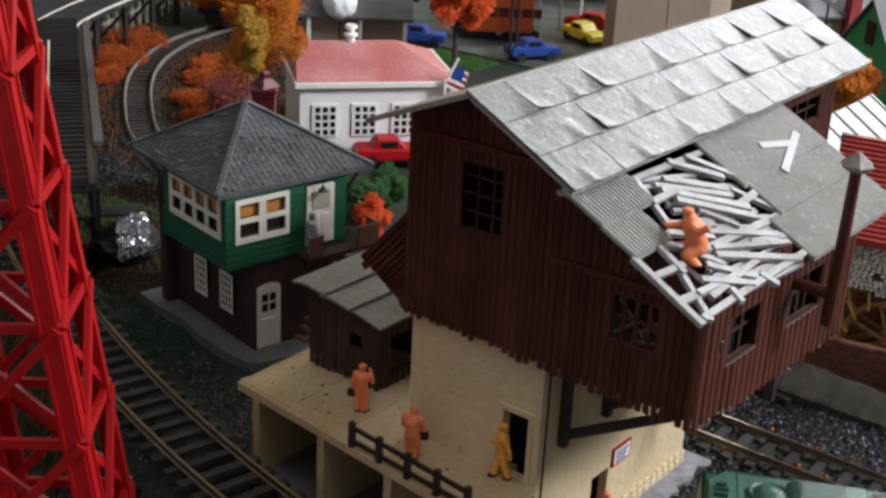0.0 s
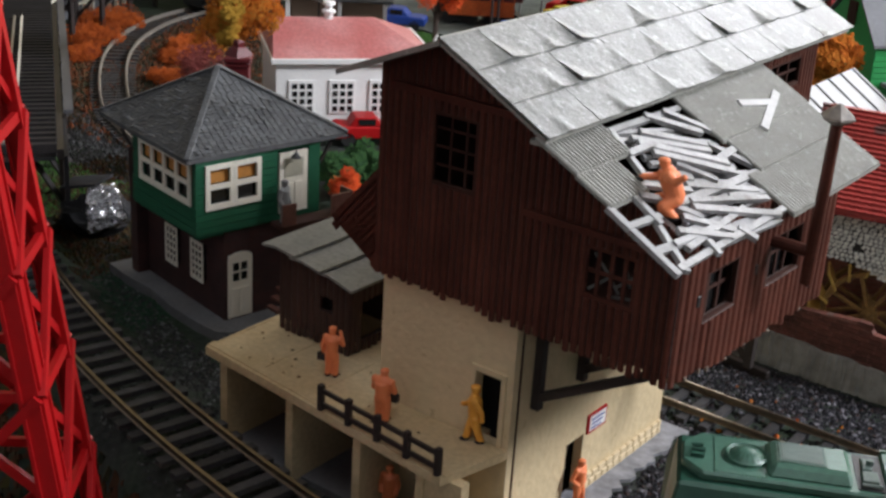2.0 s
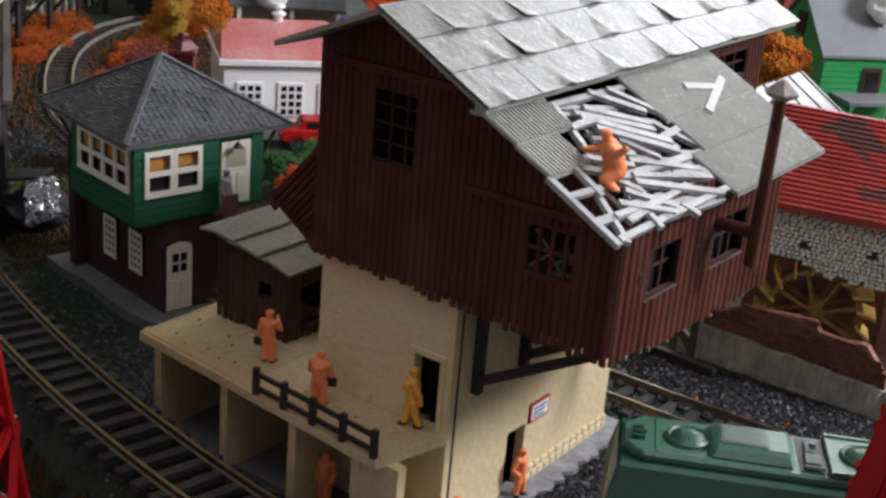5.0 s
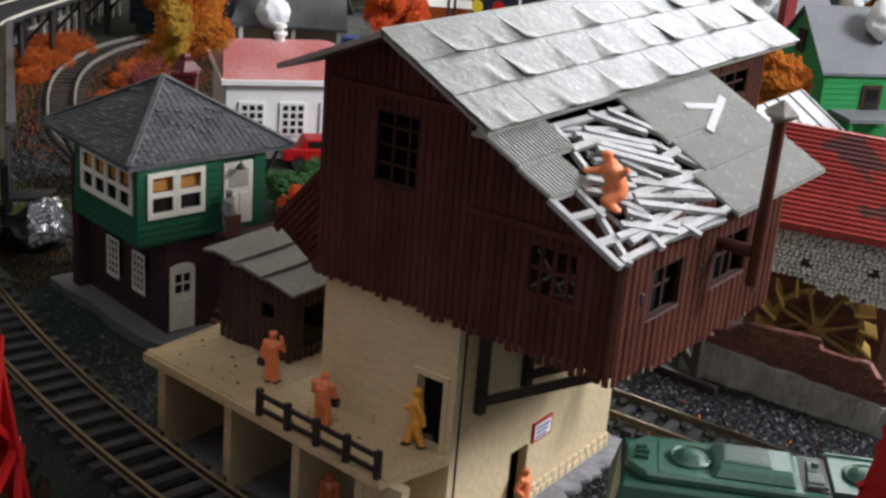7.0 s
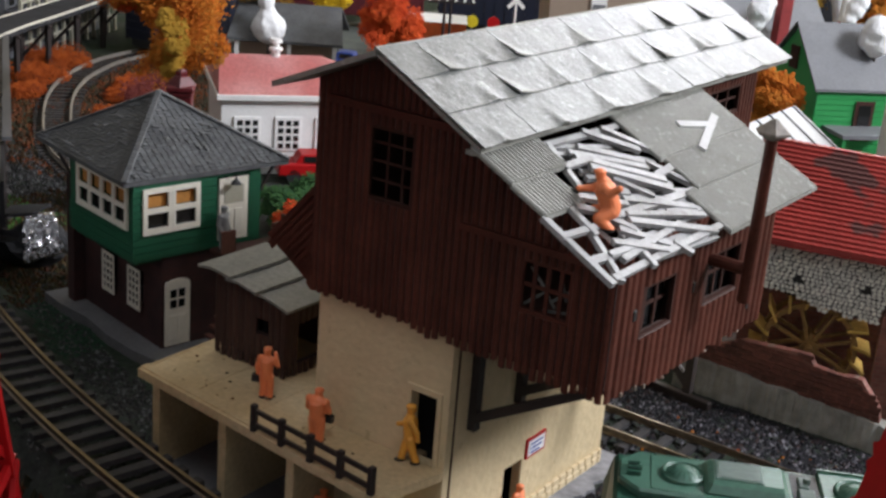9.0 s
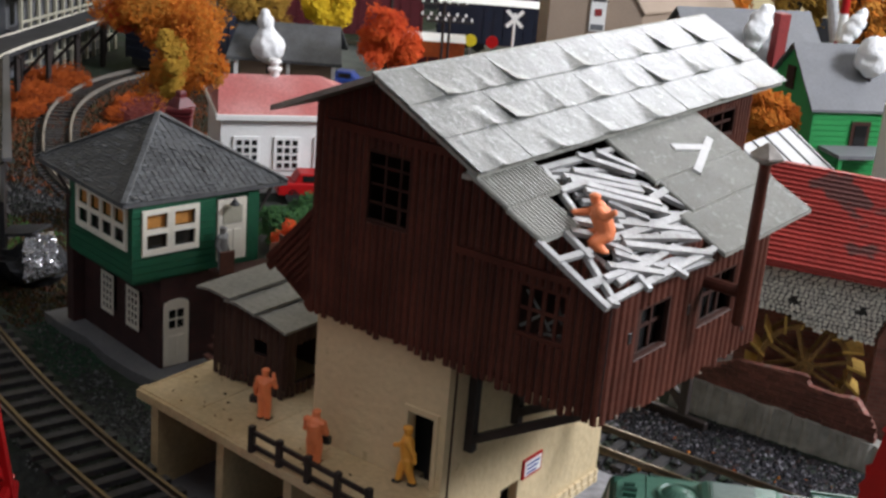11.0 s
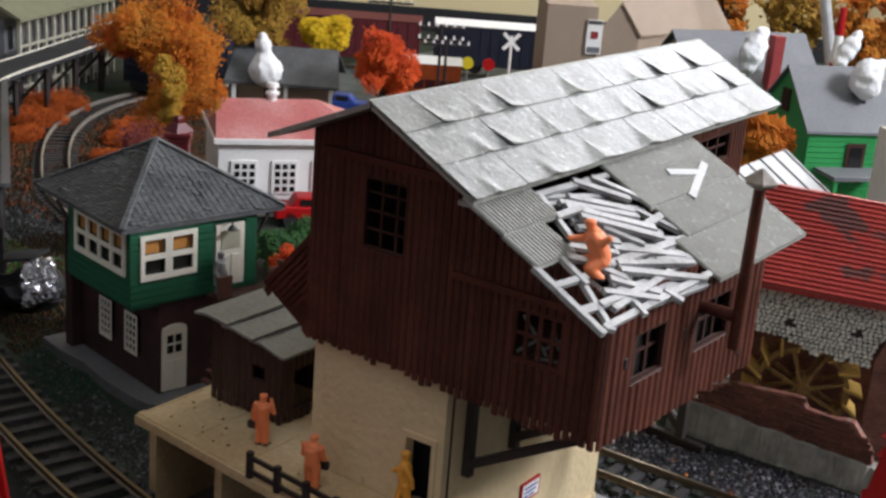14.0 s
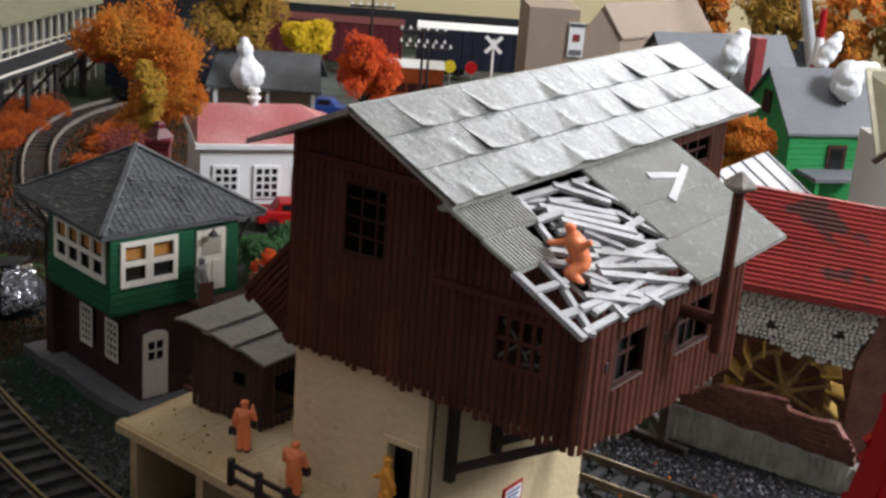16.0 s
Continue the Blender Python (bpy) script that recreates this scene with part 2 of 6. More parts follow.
def brick_material(name, a, b, mortar, scale):
    m = bpy.data.materials.new(name)
    m.use_nodes = True
    nt = m.node_tree
    p = nt.nodes["Principled BSDF"]
    p.inputs["Roughness"].default_value = 0.75
    co = nt.nodes.new("ShaderNodeTexCoord")
    mp = nt.nodes.new("ShaderNodeMapping")
    mp.inputs["Rotation"].default_value = (radians(90), 0, 0)
    br = nt.nodes.new("ShaderNodeTexBrick")
    br.inputs["Color1"].default_value, br.inputs["Color2"].default_value, br.inputs["Mortar"].default_value = (*a, 1), (*b, 1), (*mortar, 1)
    br.inputs["Scale"].default_value, br.inputs["Mortar Size"].default_value = scale, 0.018
    ns = nt.nodes.new("ShaderNodeTexNoise")
    ns.inputs["Scale"].default_value = 90
    mx = nt.nodes.new("ShaderNodeMix")
    mx.data_type, mx.blend_type = "RGBA", "MULTIPLY"
    mx.inputs["Factor"].default_value = 0.8
    rr = nt.nodes.new("ShaderNodeMapRange")
    rr.inputs[1].default_value, rr.inputs[2].default_value, rr.inputs[3].default_value, rr.inputs[4].default_value = 0.3, 0.7, 0.4, 1.3
    bp = nt.nodes.new("ShaderNodeBump")
    bp.inputs["Strength"].default_value, bp.inputs["Distance"].default_value = 0.8, 0.0006
    nt.links.new(co.outputs["Object"], mp.inputs[0])
    nt.links.new(mp.outputs[0], br.inputs["Vector"])
    nt.links.new(co.outputs["Object"], ns.inputs["Vector"])
    nt.links.new(ns.outputs["Fac"], rr.inputs[0])
    nt.links.new(br.outputs["Color"], mx.inputs["A"])
    nt.links.new(rr.outputs[0], mx.inputs["B"])
    nt.links.new(mx.outputs["Result"], p.inputs["Base Color"])
    nt.links.new(br.outputs["Fac"], bp.inputs["Height"])
    bp.invert = True
    nt.links.new(bp.outputs["Normal"], p.inputs["Normal"])
    return m


BRICKWALL = brick_material("brown_bricks", (0.3, 0.11, 0.08), (0.21, 0.08, 0.058), (0.24, 0.15, 0.12), 150)
BRICKDK = brick_material("dark_red_bricks", (0.05, 0.014, 0.012), (0.035, 0.011, 0.01), (0.03, 0.014, 0.012), 95)

# ---- building helpers; all sizes in millimetres ----
MM = 0.001


def part(name, bm, mat, parent=None, label="", smooth=False):
    me = bpy.data.meshes.new(name)
    bmesh.ops.scale(bm, vec=(MM, MM, MM), verts=bm.verts)
    bmesh.ops.recalc_face_normals(bm, faces=bm.faces)
    bm.to_mesh(me)
    bm.free()
    me.materials.append(mat)
    if smooth:
        me.polygons.foreach_set("use_smooth", [True] * len(me.polygons))
        me.set_sharp_from_angle(angle=radians(38))
    ob = new(name, me)
    ob.parent = parent
    if label:
        ob["label"] = label
    return ob


def raw(name, verts, faces, mat, parent=None, label="", smooth=False):
    me = bpy.data.meshes.new(name)
    me.from_pydata([(x * MM, y * MM, z * MM) for x, y, z in verts], [], faces)
    me.materials.append(mat)
    if smooth:
        me.polygons.foreach_set("use_smooth", [True] * len(me.polygons))
        me.set_sharp_from_angle(angle=radians(38))
    ob = new(name, me)
    ob.parent = parent
    if label:
        ob["label"] = label
    return ob


def thing(name, x, y, z, rz=0, label="", category="", group="", kind=""):
    ob = new(name)
    ob.empty_display_size = 0.01
    ob.matrix_basis = pose(x * MM, y * MM, z * MM, 0, 0, rz)
    return tagged(ob, label, category, group, kind)


def solid(bm, pts, ext):
    """A closed slab: the polygon pts pushed along ext."""
    e = Vector(ext)
    a = [bm.verts.new(p) for p in pts]
    b = [bm.verts.new(Vector(p) + e) for p in pts]
    n = len(pts)
    bm.faces.new(a)
    bm.faces.new(b[::-1])
    for i in range(n):
        bm.faces.new((a[i], b[i], b[(i + 1) % n], a[(i + 1) % n]))
    return a + b


def box(bm, x0, x1, y0, y1, z0, z1):
    return solid(bm, [(x0, y0, z0), (x1, y0, z0), (x1, y1, z0), (x0, y1, z0)], (0, 0, z1 - z0))


def bevelled(bm, w):
    bmesh.ops.bevel(bm, geom=list(bm.edges), offset=w, segments=1, affect="EDGES")
    return bm


def boxes(*rows, bevel=0.0):
    bm = bmesh.new()
    for r in rows:
        box(bm, *r)
    return bevelled(bm, bevel) if bevel else bm


def rod(bm, a, b, r0, r1=None, n=8):
    r1 = r0 if r1 is None else r1
    a, b = Vector(a), Vector(b)
    q = (b - a).to_track_quat("Z", "Y")
    rings = []
    for p, r in ((a, r0), (b, r1)):
        rings.append([bm.verts.new(p + q @ Vector((r * math.cos(i * math.tau / n), r * math.sin(i * math.tau / n), 0))) for i in range(n)])
    for i in range(n):
        bm.faces.new((rings[0][i], rings[0][(i + 1) % n], rings[1][(i + 1) % n], rings[1][i]))
    bm.faces.new(rings[0][::-1])
    bm.faces.new(rings[1])


def bar(bm, a, b, w, h, up=(0, 0, 1)):
    """A beam of section w x h from a to b."""
    a, b, up = Vector(a), Vector(b), Vector(up)
    d = (b - a).normalized()
    s = d.cross(up).normalized() * w / 2
    v = s.cross(d).normalized() * h / 2
    solid(bm, [a - s - v, a + s - v, a + s + v, a - s + v], b - a)


def lathe(bm, profile, n=16, c=(0, 0, 0)):
    rings = []
    for r, z in profile:
        rings.append([bm.verts.new((c[0] + r * math.cos(i * math.tau / n), c[1] + r * math.sin(i * math.tau / n), c[2] + z)) for i in range(n)])
    for a, b in zip(rings, rings[1:]):
        for i in range(n):
            bm.faces.new((a[i], a[(i + 1) % n], b[(i + 1) % n], b[i]))
    bm.faces.new(rings[0][::-1])
    bm.faces.new(rings[-1])


def holed(bm, u0, u1, v0, v1, holes, to3, ext):
    """A wall in (u, v) with rectangular openings cut through it, as blocks."""
    us = sorted({u0, u1, *[h[0] for h in holes], *[h[1] for h in holes]})
    for a, b in zip(us, us[1:]):
        spans = sorted((h[2], h[3]) for h in holes if h[0] <= a and h[1] >= b)
        z = v0
        for s, e in spans + [(v1, v1)]:
            if s - z > 0.01:
                solid(bm, [to3(a, z), to3(b, z), to3(b, s), to3(a, s)], ext)
            z = max(z, e)
    bmesh.ops.remove_doubles(bm, verts=bm.verts, dist=0.001)


def spline(points, step):
    """Even steps along a Catmull-Rom curve through points."""
    p = [Vector(q) for q in points]
    p = [2 * p[0] - p[1]] + p + [2 * p[-1] - p[-2]]
    dense = []
    for i in range(1, len(p) - 2):
        for k in range(40):
            t = k / 40
            dense.append(0.5 * (2 * p[i] + (p[i + 1] - p[i - 1]) * t + (2 * p[i - 1] - 5 * p[i] + 4 * p[i + 1] - p[i + 2]) * t * t + (3 * p[i] - p[i - 1] - 3 * p[i + 1] + p[i + 2]) * t ** 3))
    dense.append(p[-2])
    out, run = [dense[0]], 0.0
    for a, b in zip(dense, dense[1:]):
        run += (b - a).length
        if run >= step:
            out.append(b)
            run = 0.0
    return out



def fused(bm, voxel, smooth=3):
    """One skin over all the overlapping solids in bm, as a bmesh."""
    me = bpy.data.meshes.new("skin")
    bmesh.ops.recalc_face_normals(bm, faces=bm.faces)
    bm.to_mesh(me)
    bm.free()
    ob = new("skin", me)
    mod = ob.modifiers.new("skin", "REMESH")
    mod.mode, mod.voxel_size = "VOXEL", voxel
    soft = ob.modifiers.new("soft", "SMOOTH")
    soft.iterations = smooth
    done = bpy.data.meshes.new_from_object(ob.evaluated_get(bpy.context.evaluated_depsgraph_get()))
    out = bmesh.new()
    out.from_mesh(done)
    bpy.data.objects.remove(ob)
    bpy.data.meshes.remove(me)
    bpy.data.meshes.remove(done)
    return out


def ball(bm, c, r, stretch=(1, 1, 1)):
    made = bmesh.ops.create_icosphere(bm, subdivisions=2, radius=r)
    for v in made["verts"]:
        v.co = Vector((v.co.x * stretch[0], v.co.y * stretch[1], v.co.z * stretch[2])) + Vector(c)

# ---- ground ----


def rail_track_near(x):
    """Inner rail of the raised track: y at x."""
    s = -(x + 5)
    return -38.9 + 0.125 * s + (0.00072 * s * s if s > 0 else 0.0003 * s * s)


def ground_z(x, y):
    z = 0.0
    yt = rail_track_near(x) - 8.5
    d = y - yt
    rise = 15.0
    if d >= 0:
        k = max(0.0, 1 - max(0.0, d - 12) / 16)
    else:
        k = max(0.0, 1 - max(0.0, -d - 12) / 10)
    if -420 < x < 300:
        z = max(z, rise * k * k * (3 - 2 * k))
        if d < -22:
            z -= 22 * min(1.0, (-d - 22) / 14)
    z += 0.9 * noise.noise((x * 0.06, y * 0.06, 0)) * (0 if k > 0.9 else 1)
    return z


verts, faces = [], []
xs = [-1800, -1400, -1100, -900] + [-760 + 8 * i for i in range(130)] + [300, 420, 600, 900, 1300]
ys = [-1100, -700, -420, -300] + [-240 + 8 * i for i in range(120)] + [740, 800, 900, 1100, 1500]
for y in ys:
    for x in xs:
        verts.append((x, y, ground_z(x, y) - 0.5))
w = len(xs)
faces = [(j * w + i, j * w + i + 1, (j + 1) * w + i + 1, (j + 1) * w + i) for j in range(len(ys) - 1) for i in range(w - 1)]
GROUND = material("scenic_ground", (0.035, 0.037, 0.034), 0.95, vary=0.5, scale=28, bump=1.0, fine=420, tint=(0.02, 0.034, 0.017), spec=0.2)
ground = tagged(raw("ground", verts, faces, GROUND, smooth=True), "dark layout ground of gravel, scatter and green powder", "ground", kind="structure")

room = bmesh.new()
box(room, -1500, 900, 1150, 1200, -700, 1700)
tagged(part("wall_back", room, CREAMWALL), "plain cream room wall behind the layout", "wall", kind="structure")
bm = boxes((-1300, 1300, 0, 40, -700, 1690))
ob = tagged(part("wall_far", bm, CREAMWALL), "plain yellow-cream wall behind the layout", "wall", kind="structure")
FAR = pose(-0.621, 0.929, 0, 0, 0, 34.3)
ob.matrix_basis = FAR
for nm, r in (("wall_left", (-1800, -1760, -1100, 1200, -700, 1700)), ("wall_right", (1300, 1340, -1100, 1200, -700, 1700)), ("wall_front", (-1800, 1340, -1140, -1100, -700, 1700))):
    tagged(part(nm, boxes(r), ROOMWALL), "plain cream room wall", "wall", kind="structure")
tagged(part("ceiling", boxes((-1800, 1340, -1140, 1200, 1700, 1740)), WHITE), "plain white ceiling", "ceiling", kind="structure")

# ---- the mine building ----
mine = thing("mine_building", 0, 0, 0, label="dark brown plank mine building with a broken grey tin roof", category="building")


def right_roof(x):
    return 145.5 - 0.53 * (x + 3)


def left_roof(x):
    return 145.5 + 0.42 * (x + 3)


def low_roof(x):
    return 116.0 - 0.525 * (x - 48)


def plank_wall(parent, name, u0, u1, bottom, top, holes, to3, ext, backext, width=2.3, label="", seed=3, mat=None):
    """Upright planks, one mesh each, ragged at the foot, on a recessed backing darkened as shade."""
    rnd = random.Random(seed)
    wall = bmesh.new()
    n = max(1, round((u1 - u0) / width))
    w = (u1 - u0) / n
    cuts = sorted({u0, u1, *[h[0] for h in holes], *[h[1] for h in holes], *[u0 + (u1 - u0) * i / 8 for i in range(9)]})
    for a, b in zip(cuts, cuts[1:]):
        spans = sorted((h[2], h[3]) for h in holes if h[0] <= a + 0.01 and h[1] >= b - 0.01)
        za, zb = bottom(a) + 3, bottom(b) + 3
        for s, e in spans + [(None, None)]:
            ta, tb = (s, s) if s else (top(a), top(b))
            if min(ta, tb) > max(za, zb):
                solid(wall, [to3(a, za), to3(b, zb), to3(b, tb), to3(a, ta)], backext)
            if s:
                za = zb = e
    bmesh.ops.remove_doubles(wall, verts=wall.verts, dist=0.001)
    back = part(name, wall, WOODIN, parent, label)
    for i in range(n):
        a, b = u0 + w * i + 0.14, u0 + w * (i + 1) - 0.14
        m = (a + b) / 2
        spans = sorted((h[2], h[3]) for h in holes if h[0] < m < h[1])
        z = bottom(m) - rnd.choice((rnd.uniform(-0.9, 0.5), rnd.uniform(-0.3, 0.7), rnd.uniform(0.2, 1.4)))
        e = Vector(ext) * rnd.uniform(0.5, 0.75)
        for s, f in spans + [(None, None)]:
            bm = bmesh.new()
            ta, tb = (s, s) if s else (top(a), top(b))
            if min(ta, tb) - z > 0.5:
                t = rnd.uniform(-0.3, 0.3)
                k = (b - a) * 0.24
                va = [Vector(p) for p in (to3(a, z), to3(b, z + t), to3(b, tb), to3(a, ta))]
                vb = [Vector(p) + e for p in (to3(a + k, z), to3(b - k, z + t), to3(b - k, tb), to3(a + k, ta))]
                va, vb = [bm.verts.new(p) for p in va], [bm.verts.new(p) for p in vb]
                bm.faces.new(va)
                bm.faces.new(vb[::-1])
                for q in range(4):
                    bm.faces.new((va[q], vb[q], vb[(q + 1) % 4], va[(q + 1) % 4]))
                part("plank", bm, mat or WOOD, back)
            else:
                bm.free()
            if s:
                z = f
    return back


gable_holes = [(-14.5, 0.6, 103, 123), (34.5, 49.5, 86, 100)]


def gable_top(x):
    return min(left_roof(x), right_roof(x)) - 1.2 if x < 26 else low_roof(x) - 1.2


def front(u, z):
    return (u, 0, z)


def side(u, z):
    return (61.0 + 0.03 * u, u, z)


plank_wall(mine, "front_wall", -32, 60.9, lambda x: 73 - 0.035 * (x + 32), gable_top, gable_holes, front, (0, -0.9, 0), (0, 2.0, 0), label="dark brown plank gable wall")
side_holes = [(13.8, 31, 82.2, 96.2), (48.2, 68.6, 81.8, 96)]
plank_wall(mine, "side_wall", 0.2, 88, lambda y: 70.6 - 2.8 * min(1, y / 28), lambda y: low_roof(61) - 1.2, side_holes, side, (0.9, 0, 0), (-2.0, 0, 0), label="red-brown plank side wall", seed=5, width=3.4)
plank_wall(mine, "upper_back_wall", 88, 153, lambda y: 72, lambda y: right_roof(26) - 1.2, [(118, 142, 113.5, 123)], lambda u, z: (26, u, z), (0.9, 0, 0), (-2, 0, 0), label="plank wall under the long roof", seed=6)
plank_wall(mine, "left_wall", 0.5, 153, lambda y: 73, lambda y: left_roof(-32) - 1.2, [], lambda u, z: (-32, u, z), (-0.9, 0, 0), (2, 0, 0), width=4, seed=7)
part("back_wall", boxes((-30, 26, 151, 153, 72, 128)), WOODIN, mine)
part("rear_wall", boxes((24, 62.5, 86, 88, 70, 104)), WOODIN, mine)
# floor in the dark timber colour so the inside reads as shaded
part("floor", boxes((-31.5, 24, 0.5, 150, 72.5, 75), (24, 59.5, 0.5, 87, 72, 74.5)), TRIM, mine)
part("gable_beam", boxes((-27, 19, -2.0, -0.7, 126.5, 128.6)), WOOD, mine)
part("gable_beam", boxes((17, 60, -1.9, -0.7, 102.8, 104.6)), WOOD, mine)


def window_bars(parent, to3, u0, u1, v0, v1, nu, nv, ext, w=0.7, mat=TRIM, inset=1.6, glass=False):
    """A frame set back in its opening, with glazing bars behind it."""
    f = bmesh.new()
    e = Vector(ext)
    n = e.normalized()

    def deep(u, z):
        return Vector(to3(u, z)) - n * inset

    def face(u, z):
        return Vector(to3(u, z)) - n * 1.2

    holed(f, u0 + 0.02, u1 - 0.02, v0 + 0.02, v1 - 0.02, [(u0 + 0.9, u1 - 0.9, v0 + 0.9, v1 - 0.9)], face, e * 0.8)
    win = part("window", f, mat, parent)
    for i in range(1, nu):
        u = u0 + (u1 - u0) * i / nu
        bm = bmesh.new()
        solid(bm, [deep(u - w / 2, v0), deep(u + w / 2, v0), deep(u + w / 2, v1), deep(u - w / 2, v1)], e * 0.4)
        part("glazing_bar", bm, mat, win)
    for i in range(1, nv):
        v = v0 + (v1 - v0) * i / nv
        bm = bmesh.new()
        solid(bm, [deep(u0, v - w / 2), deep(u1, v - w / 2), deep(u1, v + w / 2), deep(u0, v + w / 2)], e * 0.3)
        part("glazing_bar", bm, mat, win)
    if glass:
        bm = bmesh.new()
        back = [Vector(to3(u, z)) - n * (inset + 0.3) for u, z in ((u0, v0), (u1, v0), (u1, v1 - (v1 - v0) * 0.3), (u0 + (u1 - u0) * 0.4, v1), (u0, v1))]
        solid(bm, back, n * -0.4)
        part("pane", bm, GLASSDK, win, "dark dusty pane with a broken corner")
    return win


def sill(parent, to3, u0, u1, v, ext):
    """A dusty ledge in the foot of a window opening."""
    bm = bmesh.new()
    n = Vector(ext)
    solid(bm, [Vector(to3(u, z)) - n * 2.4 for u, z in ((u0 + 0.1, v), (u1 - 0.1, v), (u1 - 0.1, v + 0.5), (u0 + 0.1, v + 0.4))], n * 2.7)
    part("window_sill", bevelled(bm, 0.2), DUSTSILL, parent, "dusty grey-brown sill")


window_bars(mine, front, -14.5, 0.6, 103, 123, 3, 4, (0, -1.5, 0), w=0.6, inset=2.6)
window_bars(mine, front, 34.5, 49.5, 86, 100, 4, 2, (0, -1.5, 0), w=1.0, mat=WOOD)
# thin pale grey strips at angles within the lower window opening
for x0, z0, x1, z1 in ((35.5, 87.5, 41, 92), (39, 95, 44, 88.5), (43, 90, 48.5, 94.5), (36.5, 97.5, 40.5, 93), (45, 97.5, 47, 91), (41, 87.2, 48, 88.2)):
    bm = bmesh.new()
    bar(bm, (x0, 1.9, z0), (x1, 2.3, z1), 0.8, 0.3, (0, 1, 0.2))
    part("grey_sliver", bm, SLIVERGREY, mine, "pale grey sliver in the window")
window_bars(mine, side, 13.8, 31, 82.2, 96.2, 3, 2, (1.5, 0, 0), w=0.9, inset=2.8, glass=True)
window_bars(mine, side, 48.2, 68.6, 81.8, 96, 4, 2, (1.5, 0, 0), w=0.9, inset=2.8, glass=True)
sill(mine, side, 13.8, 31, 82.2, (1, 0, 0))
sill(mine, side, 48.2, 68.6, 81.8, (1, 0, 0))
window_bars(mine, lambda u, z: (26, u, z), 118, 142, 113.5, 123, 3, 2, (1.5, 0, 0))

rnd = random.Random(71)
# black blocks stand for the shade inside small square holes
for y, z in ((9.6, 89.9), (40, 89.5), (77, 74.8)):
    part("hole_patch", boxes((61.3 + 0.03 * y, 61.85 + 0.03 * y, y - 0.8, y + 0.8, z - 1.5, z + 1.5), bevel=0.2), BLACK, mine, "black block for the dark inside of a hole")
# small pale blocks at the foot of some planks
for y in (8, 15, 19.5, 29.5, 53.4, 73):
    z = 70.6 - 2.8 * min(1, y / 28) - rnd.uniform(0.0, 0.6)
    part("pale_tip", boxes((61.0 + 0.03 * y, 61.9 + 0.03 * y, y - 0.35, y + 0.35, z - 0.6, z + rnd.uniform(0.0, 0.8)), bevel=0.12), PALETIP, mine, "small pale plank tip")

# long upper roof: deck and curled tin sheets
bm = bmesh.new()
solid(bm, [(-3, -13.5, 145), (29, -13.5, right_roof(29) - 0.5), (29, 171.5, right_roof(29) - 0.5), (-3, 171.5, 145)], (0, 0, -1.2))
roof = part("upper_roof", bm, CORR, mine, "long roof of curled grey tin sheets")
rnd = random.Random(11)


def tin_sheet(x0, x1, y0, y1, left, right, bulges):
    """A thin sheet whose lower corners buckle: left at y0 and right at y1 are (height, reach); bulges raise the lower edge at (y, height)."""
    nx, ny = 10, max(8, round((y1 - y0) * 1.1))
    vs, fs = [], []
    for top in (0, 1):
        for i in range(nx + 1):
            for j in range(ny + 1):
                a, b = i / nx, j / ny
                x, y = x0 + (x1 - x0) * a, y0 + (y1 - y0) * b
                k = max(0.0, (a - 0.28) / 0.72)
                lift = left[0] * max(0.0, k - (y - y0) / left[1]) + right[0] * max(0.0, k - (y1 - y) / right[1])
                for at, high in bulges:
                    lift += high * max(0.0, (a - 0.4) / 0.6) ** 1.3 * max(0.0, 1 - abs(y - at) / 3.6) ** 1.2
                lift += 0.14 * noise.noise((x * 0.12, y * 0.1, 4)) + 0.1 * noise.noise((x * 0.4, y * 0.4, 7))
                vs.append((x + lift * 0.2, y, right_roof(x) + 0.5 + 0.22 * a + lift - 0.3 * (1 - top)))
    w, h = ny + 1, (nx + 1) * (ny + 1)
    for i in range(nx):
        for j in range(ny):
            q = [i * w + j, i * w + j + 1, (i + 1) * w + j + 1, (i + 1) * w + j]
            fs.append([k + h for k in q])
            fs.append(q[::-1])
    for j in range(ny):
        fs.append((nx * w + j, nx * w + j + 1, nx * w + j + 1 + h, nx * w + j + h))
        fs.append((j + 1, j, j + h, j + 1 + h))
    for i in range(nx):
        fs.append((i * w, (i + 1) * w, (i + 1) * w + h, i * w + h))
        fs.append(((i + 1) * w + ny, i * w + ny, i * w + ny + h, (i + 1) * w + ny + h))
    return vs, fs


# joints of each course: place along the roof, and how far the sheets before and after it have buckled
COURSES = (
    (-3.2, 8.2, ((0.8, 0.8, 1.25), (32, 0.5, 1.35), (69, 1.0, 0.95), (90, 0, 0.1), (120.5, 0, 1.3), (146.5, 0, 1.25)), ((21, 0.6), (106, 0.7))),
    (7.6, 19.2, ((16.5, 0.15, 1.3), (41, 0.7, 0.15), (61, 0.95, 0.9), (97.5, 0.1, 1.25), (125.5, 1.0, 0.9), (154.5, 0, 1.2)), ((7, 0.75), (84, 0.6), (133, 0.7))),
    (18.4, 30.2, ((8.5, 0, 0.15), (47.5, 0.95, 0.9), (75.5, 0.95, 0.85), (95.5, 0, 0.25), (115, 0.2, 0.3), (147, 0.5, 0.6)), ((-5, 0.7), (22, 0.85), (119, 0.7))),
)
for x0, x1, joints, bulges in COURSES:
    stops = [(-14.0, 0, 0), *joints, (172.0, 0, 0)]
    for a, b in zip(stops, stops[1:]):
        mine_bulges = [q for q in bulges if a[0] < q[0] < b[0]]
        vs, fs = tin_sheet(x0, x1, a[0] + 0.06, b[0] - 0.06, (a[2], rnd.uniform(5.5, 8.5)), (b[1], rnd.uniform(5, 7.5)), mine_bulges)
        raw("roof_sheet", vs, fs, TIN, roof, smooth=True)
bm = bmesh.new()
